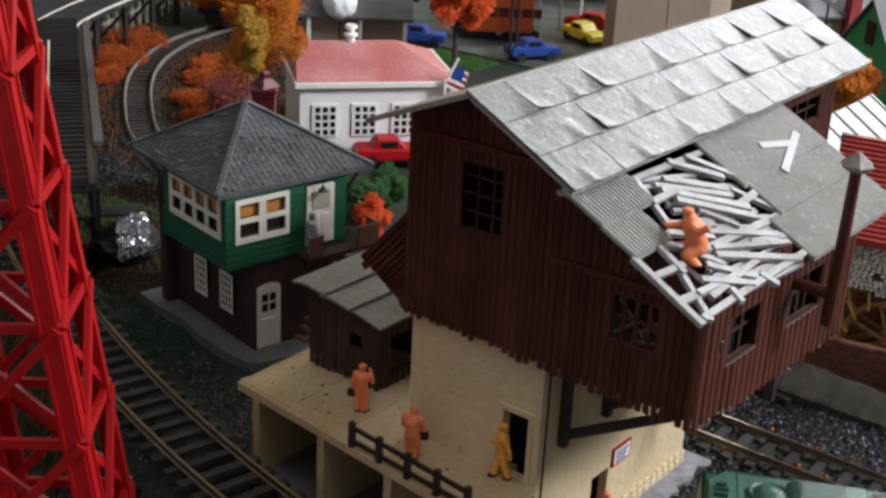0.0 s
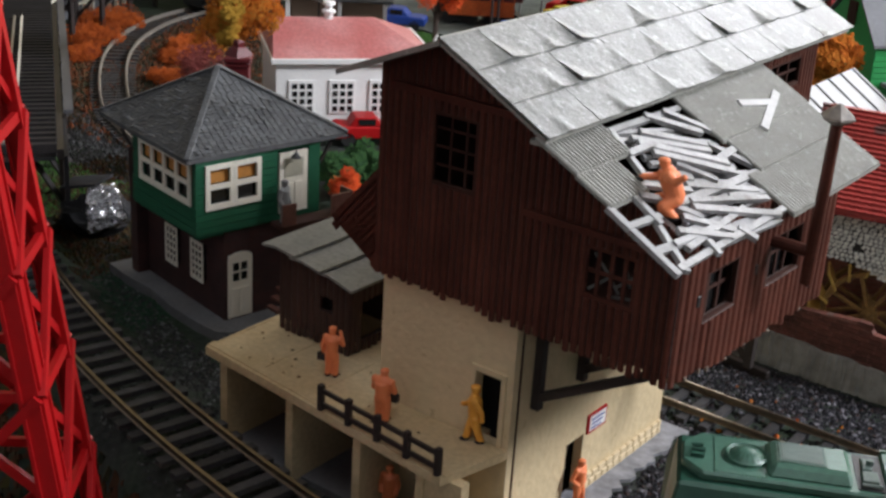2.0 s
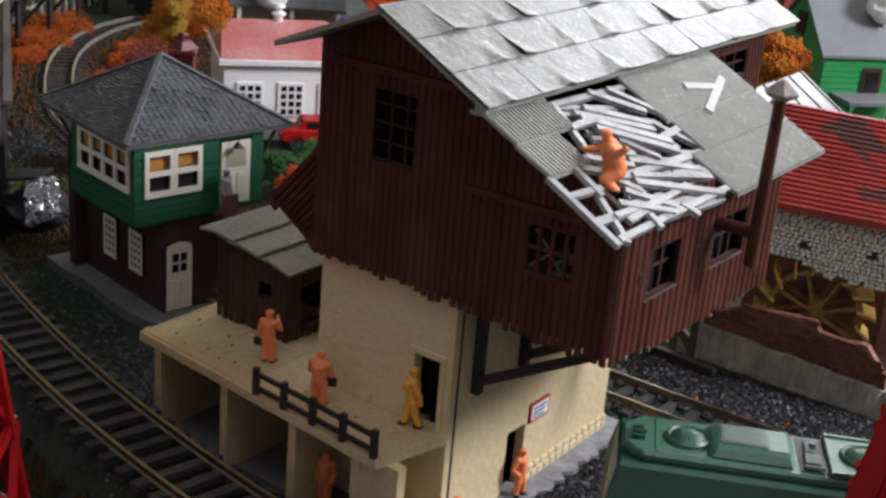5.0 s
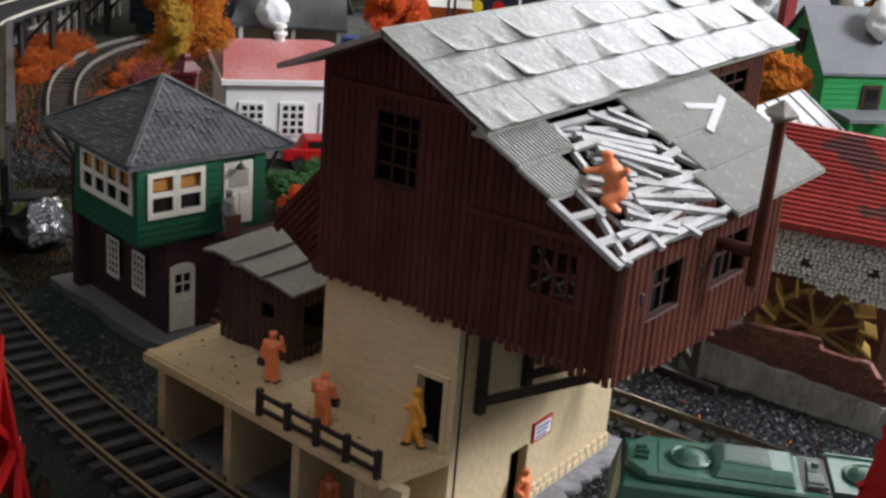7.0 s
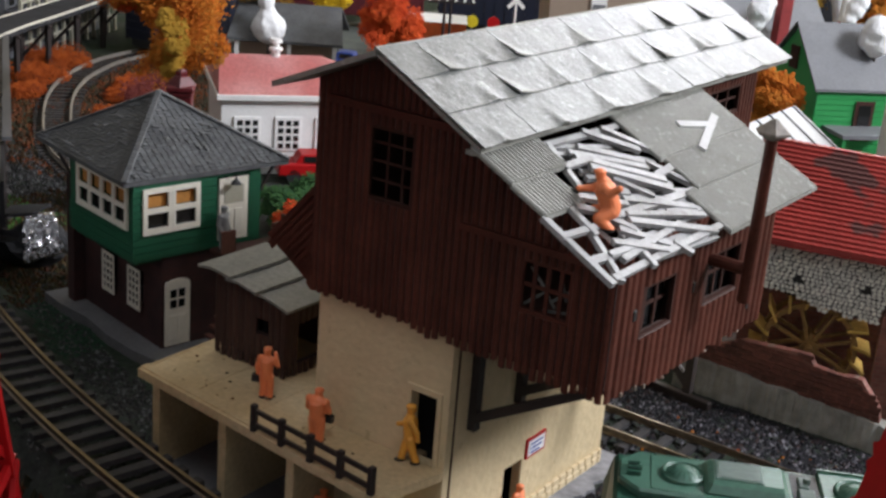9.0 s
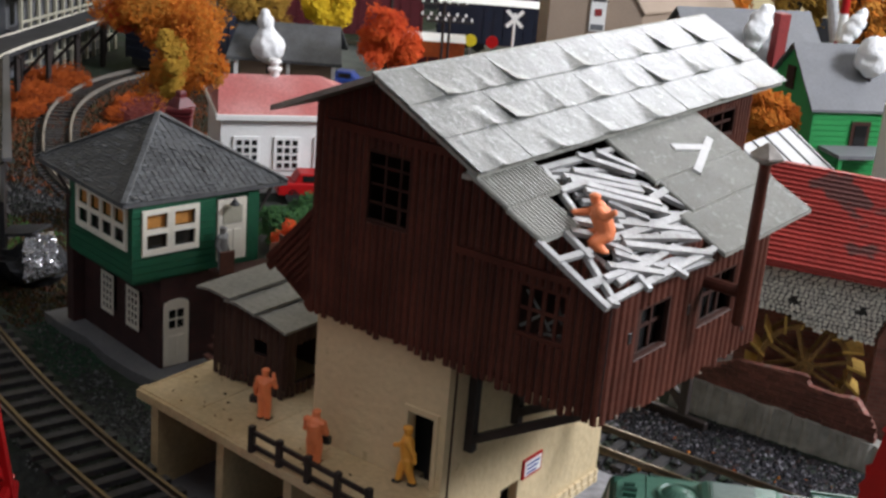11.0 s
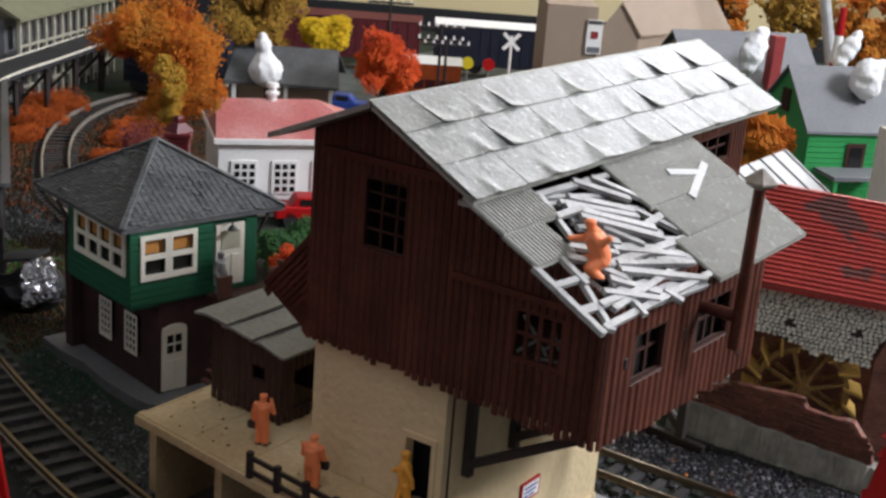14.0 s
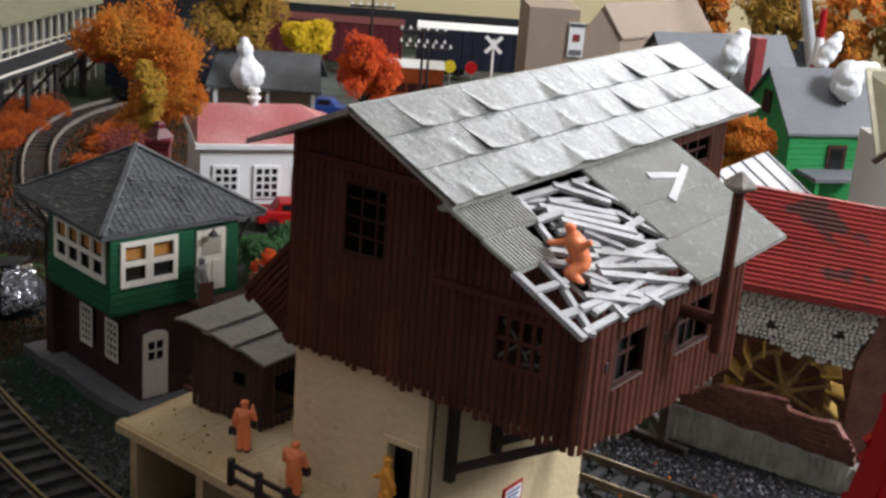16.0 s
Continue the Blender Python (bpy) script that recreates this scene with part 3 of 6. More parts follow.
solid(bm, [(-3, -14, 145.6), (-36, -14, left_roof(-36) + 0.1), (-36, 172, left_roof(-36) + 0.1), (-3, 172, 145.6)], (0, 0, -1.5))
part("left_roof", bm, CORR, mine, "plain grey far roof slope")
bm = bmesh.new()
rod(bm, (-3.3, -14, 145.7), (-3.3, 172, 145.7), 0.55, n=6)
part("ridge_cap", bm, CORR, mine)


# lower roof: corrugated sheets round a hole with broken laths
def corrugated(x0, x1, y0, y1, lift=0.0, pitch=1.5):
    bm = bmesh.new()
    n = max(2, round((y1 - y0) / pitch))
    w = (y1 - y0) / n
    pts = []
    for i in range(n):
        y = y0 + i * w
        pts += [(y, 0), (y + w * 0.3, 0.55), (y + w * 0.6, 0.55), (y + w * 0.9, 0)]
    pts.append((y1, 0))
    rows = []
    for x in (x0, x1):
        z = low_roof(x) + lift + (0.3 if x == x1 else 0)
        rows.append(([bm.verts.new((x, y, z + h)) for y, h in pts], [bm.verts.new((x, y, z - 0.8)) for y, h in pts]))
    (a, al), (b, bl) = rows
    for i in range(len(pts) - 1):
        bm.faces.new((a[i], a[i + 1], b[i + 1], b[i]))
        bm.faces.new((al[i], bl[i], bl[i + 1], al[i + 1]))
        bm.faces.new((a[i], al[i], al[i + 1], a[i + 1]))
        bm.faces.new((b[i], b[i + 1], bl[i + 1], bl[i]))
    bm.faces.new((a[0], b[0], bl[0], al[0]))
    bm.faces.new((a[-1], al[-1], bl[-1], b[-1]))
    return bm


lower = part("lower_roof", boxes((24, 27, -12.5, 103, low_roof(26) - 2, low_roof(26) - 0.8)), CORR, mine, "broken lower roof of corrugated grey sheets")
for r in ((26, 38.2, -13.5, 11.5, 0.3), (37.6, 48, -13.5, 4, 0.0), (26, 45.2, 48, 103.5, 0.5), (44.8, 56, 50, 103.5, 0.4), (55, 69, 44, 104, 0.0)):
    part("corrugated_sheet", corrugated(*r), CORR, lower)


def lath(x0, y0, x1, y1, w=2.4, h=1.3, up=0.0):
    bm = bmesh.new()
    bar(bm, (x0, y0, low_roof(x0) - 0.6 + up), (x1, y1, low_roof(x1) - 0.6 + up), w, h, (0.46, 0, 0.88))
    part("lath", bm, SLAT, lower)


upper_laths = ((30, 10, 31, 48), (30, 14, 45, 8), (30, 31, 40, 45), (31, 39, 42, 50), (33, 24, 43, 43), (34, 18, 45, 41), (36, 18, 50, 42), (40, 19, 53, 40), (44, 24, 52, 32), (43, 43, 53, 51), (47, 55, 48, 40), (38, 10, 38, 22), (55, 55, 53, 12))
lower_laths = ((50, 19, 59, 42), (54, 14, 62, 42), (56, 12, 67, 39), (56, 7, 66, 21), (65.8, -12, 65.8, 44), (61, -6, 62, 12), (59, -1, 66, 14), (60, -14, 62, 11), (47, -13.4, 67, -14), (53, -15, 54, -1), (48, -3, 56, -4), (54, -3, 67, -10), (61, 30, 63, -3), (64.5, 20, 69, 22), (64, 5, 68, 4), (57, 30, 60, 46), (50, 4, 58, 12), (45, 3, 52, 18), (48, -1, 54, 10), (43, 8, 49, 24))
for i, r in enumerate(upper_laths + lower_laths):
    lath(*r, w=rnd.uniform(1.6, 2.2), up=0.35 * (i % 4) - 0.3)
for k in range(11):
    x0 = 30 + 2.1 * k
    lath(x0, 16 + 0.5 * k + rnd.uniform(-2, 2), x0 + 8 + rnd.uniform(-2, 2), 46 + rnd.uniform(-3, 3), w=rnd.uniform(1.3, 1.8), up=-1.5)
for k in range(7):
    x0 = 53 + 1.9 * k
    lath(x0, 8 + rnd.uniform(-3, 3), x0 + 2 + rnd.uniform(-2, 2), 43 + rnd.uniform(-3, 2), w=rnd.uniform(1.3, 1.8), up=-1.5)
for a, b in (((37.9, 71, 0), (41.6, 87, 0)), ((47, 69, 0), (39, 93, 0))):
    bm = bmesh.new()
    bar(bm, (a[0], a[1], low_roof(a[0]) + 1.4), (b[0], b[1], low_roof(b[0]) + 1.4), 2.4, 0.7, (0.46, 0, 0.88))
    part("loose_board", bm, BOARDWHITE, mine, "loose white board")

# stove pipe
bm = bmesh.new()
rod(bm, (72.8, 50, 86), (76.6, 41.4, 133), 1.75, 1.45, 12)
pipe = part("stove_pipe", bm, WOOD, mine, "brown stove pipe with a pale conical cap")
bm = bmesh.new()
lathe(bm, [(1.6, 0), (4.4, 1.6), (4.4, 2.1), (0.5, 5.2)], 6, (76.6, 41.4, 131.5))
part("pipe_cap", bm, CAPSTONE, pipe)
bm = bmesh.new()
rod(bm, (61, 49, 95), (73.0, 48.7, 95), 1.7, n=10)
part("elbow", bm, WOOD, pipe)

# beige base
base = bmesh.new()
holed(base, -30, 16, 0, 74, [(4, 12.6, 32.9, 53.4)], lambda u, z: (u, 2.2, z), (0, 3, 0))
stone = part("base_wall", base, STUCCO, mine, "beige stucco base wall")
base = bmesh.new()
holed(base, 5.2, 94, 0, 74, [(34, 43.5, 0, 20.5)], lambda u, z: (16, u, z), (-3, 0, 0))
part("base_side_wall", base, STUCCO, mine, "beige stucco base wall with a low doorway")
part("base_back_wall", boxes((-30, 13, 91, 94, 0, 74), (-30, -27, 5.3, 91, 0, 74)), STUCCO, mine)
# black sheets behind the doorways, added as shade inside the base
part("interior_shade", boxes((-26, 12, 12, 13, 0, 70), (5, 6, 13, 80, 0, 70)), DARK, mine)
part("corner_seam", boxes((15.4, 16.35, 5.0, 5.5, 0, 74)), TRIM, mine, "dark seam at the wall corner")
f = bmesh.new()
holed(f, 2.6, 14, 32.9, 55, [(4, 12.6, 32.9, 53.4)], lambda u, z: (u, 2.2, z), (0, -0.8, 0))
part("door_frame", f, STUCCO, mine)
rnd = random.Random(4)
y = 45.0
for row in range(2):
    y = 45.0 + row * 1.6
    while y < 92:
        ln = rnd.uniform(3.4, 4.6)
        part("base_stone", boxes((16, 17.1, y, min(y + ln - 0.4, 93.6), 0.2 + row * 2.6, 2.6 + row * 2.6), bevel=0.25), STUCCO, mine)
        y += ln
for y0 in (13, 36.5):
    bm = bmesh.new()
    box(bm, 16, 18.5, y0 - 1.3, y0 + 1.3, 42, 74)
    bar(bm, (17.5, y0, 45.5), (60, y0, 70), 2.4, 2.4)
    part("brace", bm, BLACKWOOD, mine, "black timber brace")
bm = bmesh.new()
box(bm, 45, 47.6, 85.4, 88, 38, 70)
bar(bm, (46.3, 86.7, 40), (26, 86.7, 62), 2.2, 2.2, (0, 1, 0))
part("rear_post", bm, BLACKWOOD, mine, "black timber post under the rear")
s = part("sign", boxes((16, 16.6, 44.8, 55.4, 19.8, 26.2)), RED, mine, "small red-bordered notice with unreadable lines")
part("sign_face", boxes((16.6, 16.75, 45.6, 54.6, 20.6, 25.4)), WHITE, s)
for i in range(3):
    part("text_bar", boxes((16.75, 16.85, 46.5, 53.6 - i * 0.8, 23.9 - i * 1.4, 24.5 - i * 1.4)), BLUE, s)
rnd = random.Random(17)
edge_pts = [(23.5 + rnd.uniform(-1.6, 1.8), 4 + 3.0 * i, -2) for i in range(32)]
bm = bmesh.new()
solid(bm, [(13, 2, -2)] + edge_pts + [(24, 101, -2), (13, 101, -2)], (0, 0, 2.4))
part("slab", bm, PLASTER, mine, "dusty white plaster slab")

# chute on the far side of the gable
chute = bmesh.new()
solid(chute, [(-32.8, 6, 103), (-52, 6, 82), (-52, 6, 80), (-38, 6, 71), (-32.8, 6, 72)], (0, 46, 0))
part("chute", chute, WOOD, mine, "slanting plank chute")
for i in range(11):
    z0 = 102.0 - 2.7 * i
    run = min(19.0, max(4.0, (z0 - 72.0) * 0.62 + 0.5)) if i > 1 else 19.0 - 0.2 * i
    bm = bmesh.new()
    bar(bm, (-33.0, 5.2, z0), (-33.0 - run, 5.2, z0 - run * 1.1), 1.0, 2.3, (0.74, 0, 0.67))
    part("chute_plank", bm, WOOD, mine)

# loading platform
plat = thing("loading_platform", 0, 0, 0, label="beige loading platform with open coal bays beneath", category="platform")
top = [(-88.7, -11.5), (11, -21.6), (16, 0.5), (16, 2), (-30, 2), (-30, 60), (-89, 60)]
bm = bmesh.new()
solid(bm, [(x, y, 30.2) for x, y in top], (0, 0, 2.7))
part("deck", bm, DECK, plat)
bm = bmesh.new()
solid(bm, [(-88.9, -10.2, 32.9), (12, -20.4, 32.9), (12.6, -17.6, 32.9), (-88.9, -7.4, 32.9)], (0, 0, 0.35))
part("edge_board", bm, DECK, plat)
for i in range(4):
    part("joint_strip", boxes((-88 + i * 22, -87.5 + i * 22, -6 - i * 2.2, 1.5 if i > 2 else 16, 32.9, 33.1)), DECK, plat)
for x, y in ((-82.5, -9.8), (-51.5, -13), (-22.5, -16), (2, -18.4)):
    bm = bmesh.new()
    box(bm, x - 1.4, x + 1.4, y, 55, -6, 30.2)
    part("bay_wall", bm, DECK, plat)
part("end_wall", boxes((3, 15.6, -18, -14.5, -6, 30.2)), DECK, plat)
part("bay_floor", boxes((-84, 2, -9, 56, -6, 1.5)), SLAB, plat, "grey bay floor")
part("bay_back", boxes((-84, 2, 55, 57, -6, 30.2)), DECK, plat)

fence = thing("platform_fence", 0, 0, 32.9, label="black two-rail fence along the platform edge", category="fence")
fp = [(-36 + 11.4 * i, -16.4 - 1.15 * i) for i in range(5)]
for x, y in fp:
    part("post", boxes((x - 0.9, x + 0.9, y - 0.9, y + 0.9, 0, 8.2), bevel=0.2), BLACKWOOD, fence)
for z in (2.2, 6.4):
    bm = bmesh.new()
    bar(bm, (fp[0][0], fp[0][1], z), (fp[-1][0], fp[-1][1], z), 0.9, 1.3)
    part("rail", bm, BLACKWOOD, fence)

# shed on the platform
shed = thing("shed", -67, 25, 32.9, label="small dark plank shed with a grey sheet roof on the platform", category="shed")


def shed_top(x):
    return 60.4 - 0.16 * (x + 83) - 32.9 - 0.8


plank_wall(shed, "shed_front", -15, 15, lambda u: 0.9, lambda u: shed_top(u - 67), [(2, 8, 12, 17)], lambda u, z: (u, -11, z), (0, -0.8, 0), (0, 1.5, 0), width=2.6, seed=9, mat=SHEDWOOD)
plank_wall(shed, "shed_side", -11, 18, lambda u: 0.9, lambda u: shed_top(-52.5), [(-6, 14, 4, 17)], lambda u, z: (15, u, z), (0.8, 0, 0), (-1.5, 0, 0), width=2.6, seed=10, mat=SHEDWOOD)
plank_wall(shed, "shed_left", -11, 18, lambda u: 0.9, lambda u: shed_top(-82), [], lambda u, z: (-15, u, z), (-0.8, 0, 0), (1.5, 0, 0), width=2.6, seed=12, mat=SHEDWOOD)
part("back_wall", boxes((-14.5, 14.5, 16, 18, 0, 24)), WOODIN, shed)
# added black sheet that stands for the shade inside the shed
part("shade_panel", boxes((-12, 12, -6, -5, 0.2, 24)), DARK, shed)
for i, (u0, u1) in enumerate(((-19.5, -8), (-8.6, 3), (2.4, 16.5))):
    bm = bmesh.new()
    z0, z1 = shed_top(u0 - 67) + 0.7, shed_top(u1 - 67) + 0.7
    u1 += 1.5
    solid(bm, [(u0, -14.5 + 0.9 * i, z0 + 0.1), (u0 + 5, -14.2 + 0.4 * i, z0 + 0.5), (u1, -13.6 - 0.5 * i, z1 + 1.1), (u1 + 0.6, 3, z1 + 1.4), (u1, 20, z1 + 1.1), (u0, 20, z0 + 0.1)], (0, 0, 0.8))
    part("roof_sheet", bm, SHEDROOF, shed)

# ---- signal tower ----
TOW = math.degrees(math.atan2(0.979, 0.205))
tower = thing("signal_tower", -144.6, 36.7, 3.5, TOW, "green and brick signal tower with a grey slate hip roof", "building")
DV = 44.0


def tf(u, z):
    return (u, 0, z)


def tl(v, z):
    return (0, v, z)


bm = bmesh.new()
holed(bm, 11, 51, 0, 36, [(12.4, 22.4, 0.8, 26)], tf, (0, 2, 0))
holed(bm, 2, 62, 0, 36, [(13, 21.5, 12, 26), (32, 40.5, 12, 26)], lambda v, z: (11, v, z), (2, 0, 0))
box(bm, 49, 51, 2, 60, 0, 36)
box(bm, 13, 49, 60, 62, 0, 36)
bmesh.ops.remove_doubles(bm, verts=bm.verts, dist=0.001)
part("brick_storey", bm, BRICKDK, tower, "dark brick lower storey")
def tlow(v, z):
    return (11, v, z)


bm = bmesh.new()
box(bm, 0.5, 50.5, 0.5, DV - 0.5, 34.6, 35.9)
part("upper_floor", bm, GREEN, tower)
bm = bmesh.new()
holed(bm, -1, 52, 36, 65, [(2.5, 25, 46.6, 62.6), (33, 47, 38, 63)], lambda u, z: (u, -1, z), (0, 2, 0))
holed(bm, 1, DV + 1, 36, 65, [(2, 38, 48.2, 63.6)], lambda v, z: (-1, v, z), (2, 0, 0))
box(bm, 50, 52, 1, DV + 1, 36, 65)
box(bm, 1, 50, DV - 1, DV + 1, 36, 65)
bmesh.ops.remove_doubles(bm, verts=bm.verts, dist=0.001)
part("green_storey", bm, GREEN, tower, "green boarded upper storey")
for i in range(10):
    z = 37 + i * 2.6
    for nm, r in (("board", (-1.5, 2.2, -1.5, -1, z, z + 2.3)), ("board", (25.4, 32.6, -1.5, -1, z, z + 2.3))):
        part(nm, boxes(r), GREEN, tower)
    if z < 43:
        part("board", boxes((2.2, 25.4, -1.5, -1, z, z + 2.3)), GREEN, tower)
    if z < 46:
        part("board", boxes((-1.5, -1, -1, DV + 1, z, z + 2.3)), GREEN, tower)


def sash(parent, to3, u0, u1, v0, v1, cols, rows, ext, mat=CREAM, amber=False, gap=0.95):
    f = bmesh.new()
    cw = (u1 - u0) / cols
    holes = []
    for c in range(cols):
        for r in range(rows):
            ch = (v1 - v0) / rows
            holes.append((u0 + c * cw + gap, u0 + (c + 1) * cw - gap, v0 + r * ch + gap, v0 + (r + 1) * ch - gap))
    e = Vector(ext)
    n = e.normalized()

    def out(u, z):
        return Vector(to3(u, z)) + n * 1.4

    holed(f, u0 - 0.8, u1 + 0.8, v0 - 1.2, v1 + 0.8, holes, out, e)
    win = part("window", f, mat, parent, "cream sash window")
    for i, h in enumerate(holes):
        g = bmesh.new()
        solid(g, [Vector(to3(h[0], h[2])) + n * 0.4, Vector(to3(h[1], h[2])) + n * 0.4, Vector(to3(h[1], h[3])) + n * 0.4, Vector(to3(h[0], h[3])) + n * 0.4], n * -0.3)
        part("pane", g, AMBER if amber and i % rows == rows - 1 else GLASSDK, win)
    return win


sash(tower, tf, 3, 13.2, 47.2, 62, 1, 2, (0, -0.9, 0), amber=True)
sash(tower, tf, 14.2, 24.5, 47.2, 62, 1, 2, (0, -0.9, 0), amber=True)
sash(tower, tl, 2.5, 37.5, 48.8, 63, 4, 2, (-0.9, 0, 0), amber=True, gap=0.8)
sash(tower, tlow, 13.5, 21, 12, 26, 3, 5, (-0.4, 0, 0), CREAM, gap=0.38)
sash(tower, tlow, 32.5, 40, 12, 26, 3, 5, (-0.4, 0, 0), CREAM, gap=0.38)


def panel_door(parent, u0, u1, z0, z1, y, arch, lights):
    bm = bmesh.new()
    pts = [(u0, y, z0), (u1, y, z0), (u1, y, z1)]
    if arch:
        for i in range(1, 6):
            a = i / 6 * math.pi
            pts.append(((u0 + u1) / 2 + (u1 - u0) / 2 * math.cos(a), y, z1 + 2.2 * math.sin(a)))
    pts.append((u0, y, z1))
    solid(bm, pts, (0, 1.2, 0))
    door = part("door", bm, CREAM, parent, "cream panelled door")
    w = u1 - u0
    for i in range(2):
        for j in range(lights):
            a = u0 + w * (0.2 + 0.33 * i)
            zz = z0 + (z1 - z0) * (0.62 + 0.17 * j)
            part("pane", boxes((a, a + w * 0.25, y - 0.12, y + 0.3, zz, zz + (z1 - z0) * 0.13)), GLASSDK, door)
        part("panel", boxes((u0 + w * (0.16 + 0.36 * i), u0 + w * (0.46 + 0.36 * i), y - 0.35, y + 0.2, z0 + 2, z0 + (z1 - z0) * 0.5), bevel=0.15), CREAM, door)
    return door


panel_door(tower, 12.2, 22.6, 0.8, 24.6, -0.5, True, 2)
panel_door(tower, 34, 46.4, 38.5, 62, -1.2, False, 0)
part("door_light", boxes((36, 44.4, -1.5, -1.0, 52.5, 59.5), bevel=0.15), PALEGREY, tower, "pale door light")
# hip roof with slate courses
bm = bmesh.new()
RC = [(-5.2, -1.8), (63.4, -2.8), (63, 67.4), (-3.2, 67.4)]
apex = (28, 31.5, 87.5)
ez = 66.0
vs = [bm.verts.new((x, y, ez)) for x, y in RC] + [bm.verts.new(apex)]
lo = [bm.verts.new((x, y, ez - 1.4)) for x, y in RC]
for i in range(4):
    bm.faces.new((vs[i], vs[(i + 1) % 4], vs[4]))
    bm.faces.new((vs[i], lo[i], lo[(i + 1) % 4], vs[(i + 1) % 4]))
bm.faces.new(lo[::-1])
troof = part("roof", bm, SLATE, tower, "grey slate hip roof")
rnd = random.Random(8)
laid = 0
for s, (a, b) in enumerate(((0, 1), (3, 0))):
    A, B, C = Vector((*RC[a], ez)), Vector((*RC[b], ez)), Vector(apex)
    nrm = (B - A).cross(C - A).normalized()
    rows = 26
    joined = bmesh.new()
    for r in range(rows):
        t0, t1 = r / rows, min(1, (r + 1.25) / rows)
        l0, r0 = A.lerp(C, t0), B.lerp(C, t0)
        l1, r1 = A.lerp(C, t1), B.lerp(C, t1)
        n = max(1, round((r0 - l0).length / 2.5))
        for k in range(n):
            f0 = max(0, (k + (r % 2) * 0.5 - 0.25) / n)
            f1 = min(1, (k + rnd.uniform(0.8, 0.95) + (r % 2) * 0.5 - 0.25) / n)
            c0, c1 = l0.lerp(r0, f0), l0.lerp(r0, f1)
            d = (l1 + r1) / 2 - (l0 + r0) / 2
            loose = 0.7 if rnd.random() < 0.08 else 0.0
            la, lb = nrm * (0.4 + rnd.uniform(0, 0.4) + loose), nrm * (0.4 + rnd.uniform(0, 0.4))
            single = s == 0 and laid < 300
            bm = bmesh.new() if single else joined
            slip = d * rnd.uniform(-0.12, 0.08)
            solid(bm, [c0 + la + slip, c1 + lb + slip, c1 + d + nrm * 0.2, c0 + d + nrm * 0.2], -nrm * 0.3)
            if single:
                part("slate", bm, SLATE, troof)
                laid += 1
    tagged(part("slate_field", joined, SLATE, troof), kind="stuff")
for q, (x, y) in enumerate(RC):
    a, b = Vector((x, y, ez + 0.3)), Vector((apex[0], apex[1], apex[2] + 0.6))
    bm = bmesh.new()
    rod(bm, a, b, 0.7, n=6)
    hip = part("hip_cap", bm, SLATE, troof)
    if q == 2:
        continue
    out = Vector((x - apex[0], y - apex[1], 0)).normalized()
    d = (b - a).normalized()
    up = (Vector((0, 0, 1)) - d * d.z).normalized()
    for k in range(24):
        p = a.lerp(b, k / 24) + up * 0.25
        bm = bmesh.new()
        bar(bm, p, p + d * 2.4 + up * 0.1, 2.3, 0.9, up)
        bevelled(bm, 0.25)
        part("cap_tile", bm, SLATE, hip)
bm = bmesh.new()
solid(bm, [(1, 72, -3.8), (0.5, 58, -3.8), (2.5, 40, -3.8), (0.8, 22, -3.8), (1.6, 4, -3.8), (3.5, -6, -3.8), (7, -9.5, -3.8), (22, -11.5, -3.8), (40, -10, -3.8), (56, -12, -3.8), (64, -10, -3.8), (63, 72, -3.8)], (0, 0, 4.0))
part("slab", bm, SLAB, tower, "grey ground slab")
bm = bmesh.new()
rod(bm, (39, -1.5, 63), (39, -4.2, 64), 0.25, n=6)
rod(bm, (39, -4.2, 64), (39, -4.2, 62.6), 0.25, n=6)
lathe(bm, [(2.0, 60.6), (1.9, 61.0), (0.7, 62.4), (0.4, 62.8)], 10, (39, -4.2, 0))
part("door_lamp", bm, BLACK, tower, "small black shaded lamp over the door")
for x, y, dx, dy in ((52.5, 0, 6, 0), (0, DV, -4, 4)):
    bm = bmesh.new()
    bar(bm, (x, y, 55), (x + dx, y + dy, 64.5), 1.0, 1.0, (0, 1, 0) if dx > 0 else (1, 1, 0))
    part("eave_bracket", bm, BLACKWOOD, tower)
part("balcony", boxes((30, 62, -9, -1.5, 35, 36.5)), TRIM, tower)
for r in ((52, 62, -9.4, -8.6, 36.5, 45), (61.4, 62.2, -9, -1.5, 36.5, 45), (30, 36, -9.4, -8.6, 36.5, 45)):
    part("balcony_panel", boxes(r), BROWNBOX, tower)
for i in range(10):
    part("step", boxes((28 + 2.0 * i, 30.4 + 2.0 * i, -9, -2, 2 + 3.4 * i, 3 + 3.4 * i)), BROWNBOX, tower)
bm = bmesh.new()
box(bm, 6, 11, 57, 62, 0, 52)
part("chimney", bm, BRICKDK, tower)

# ---- tracks ----


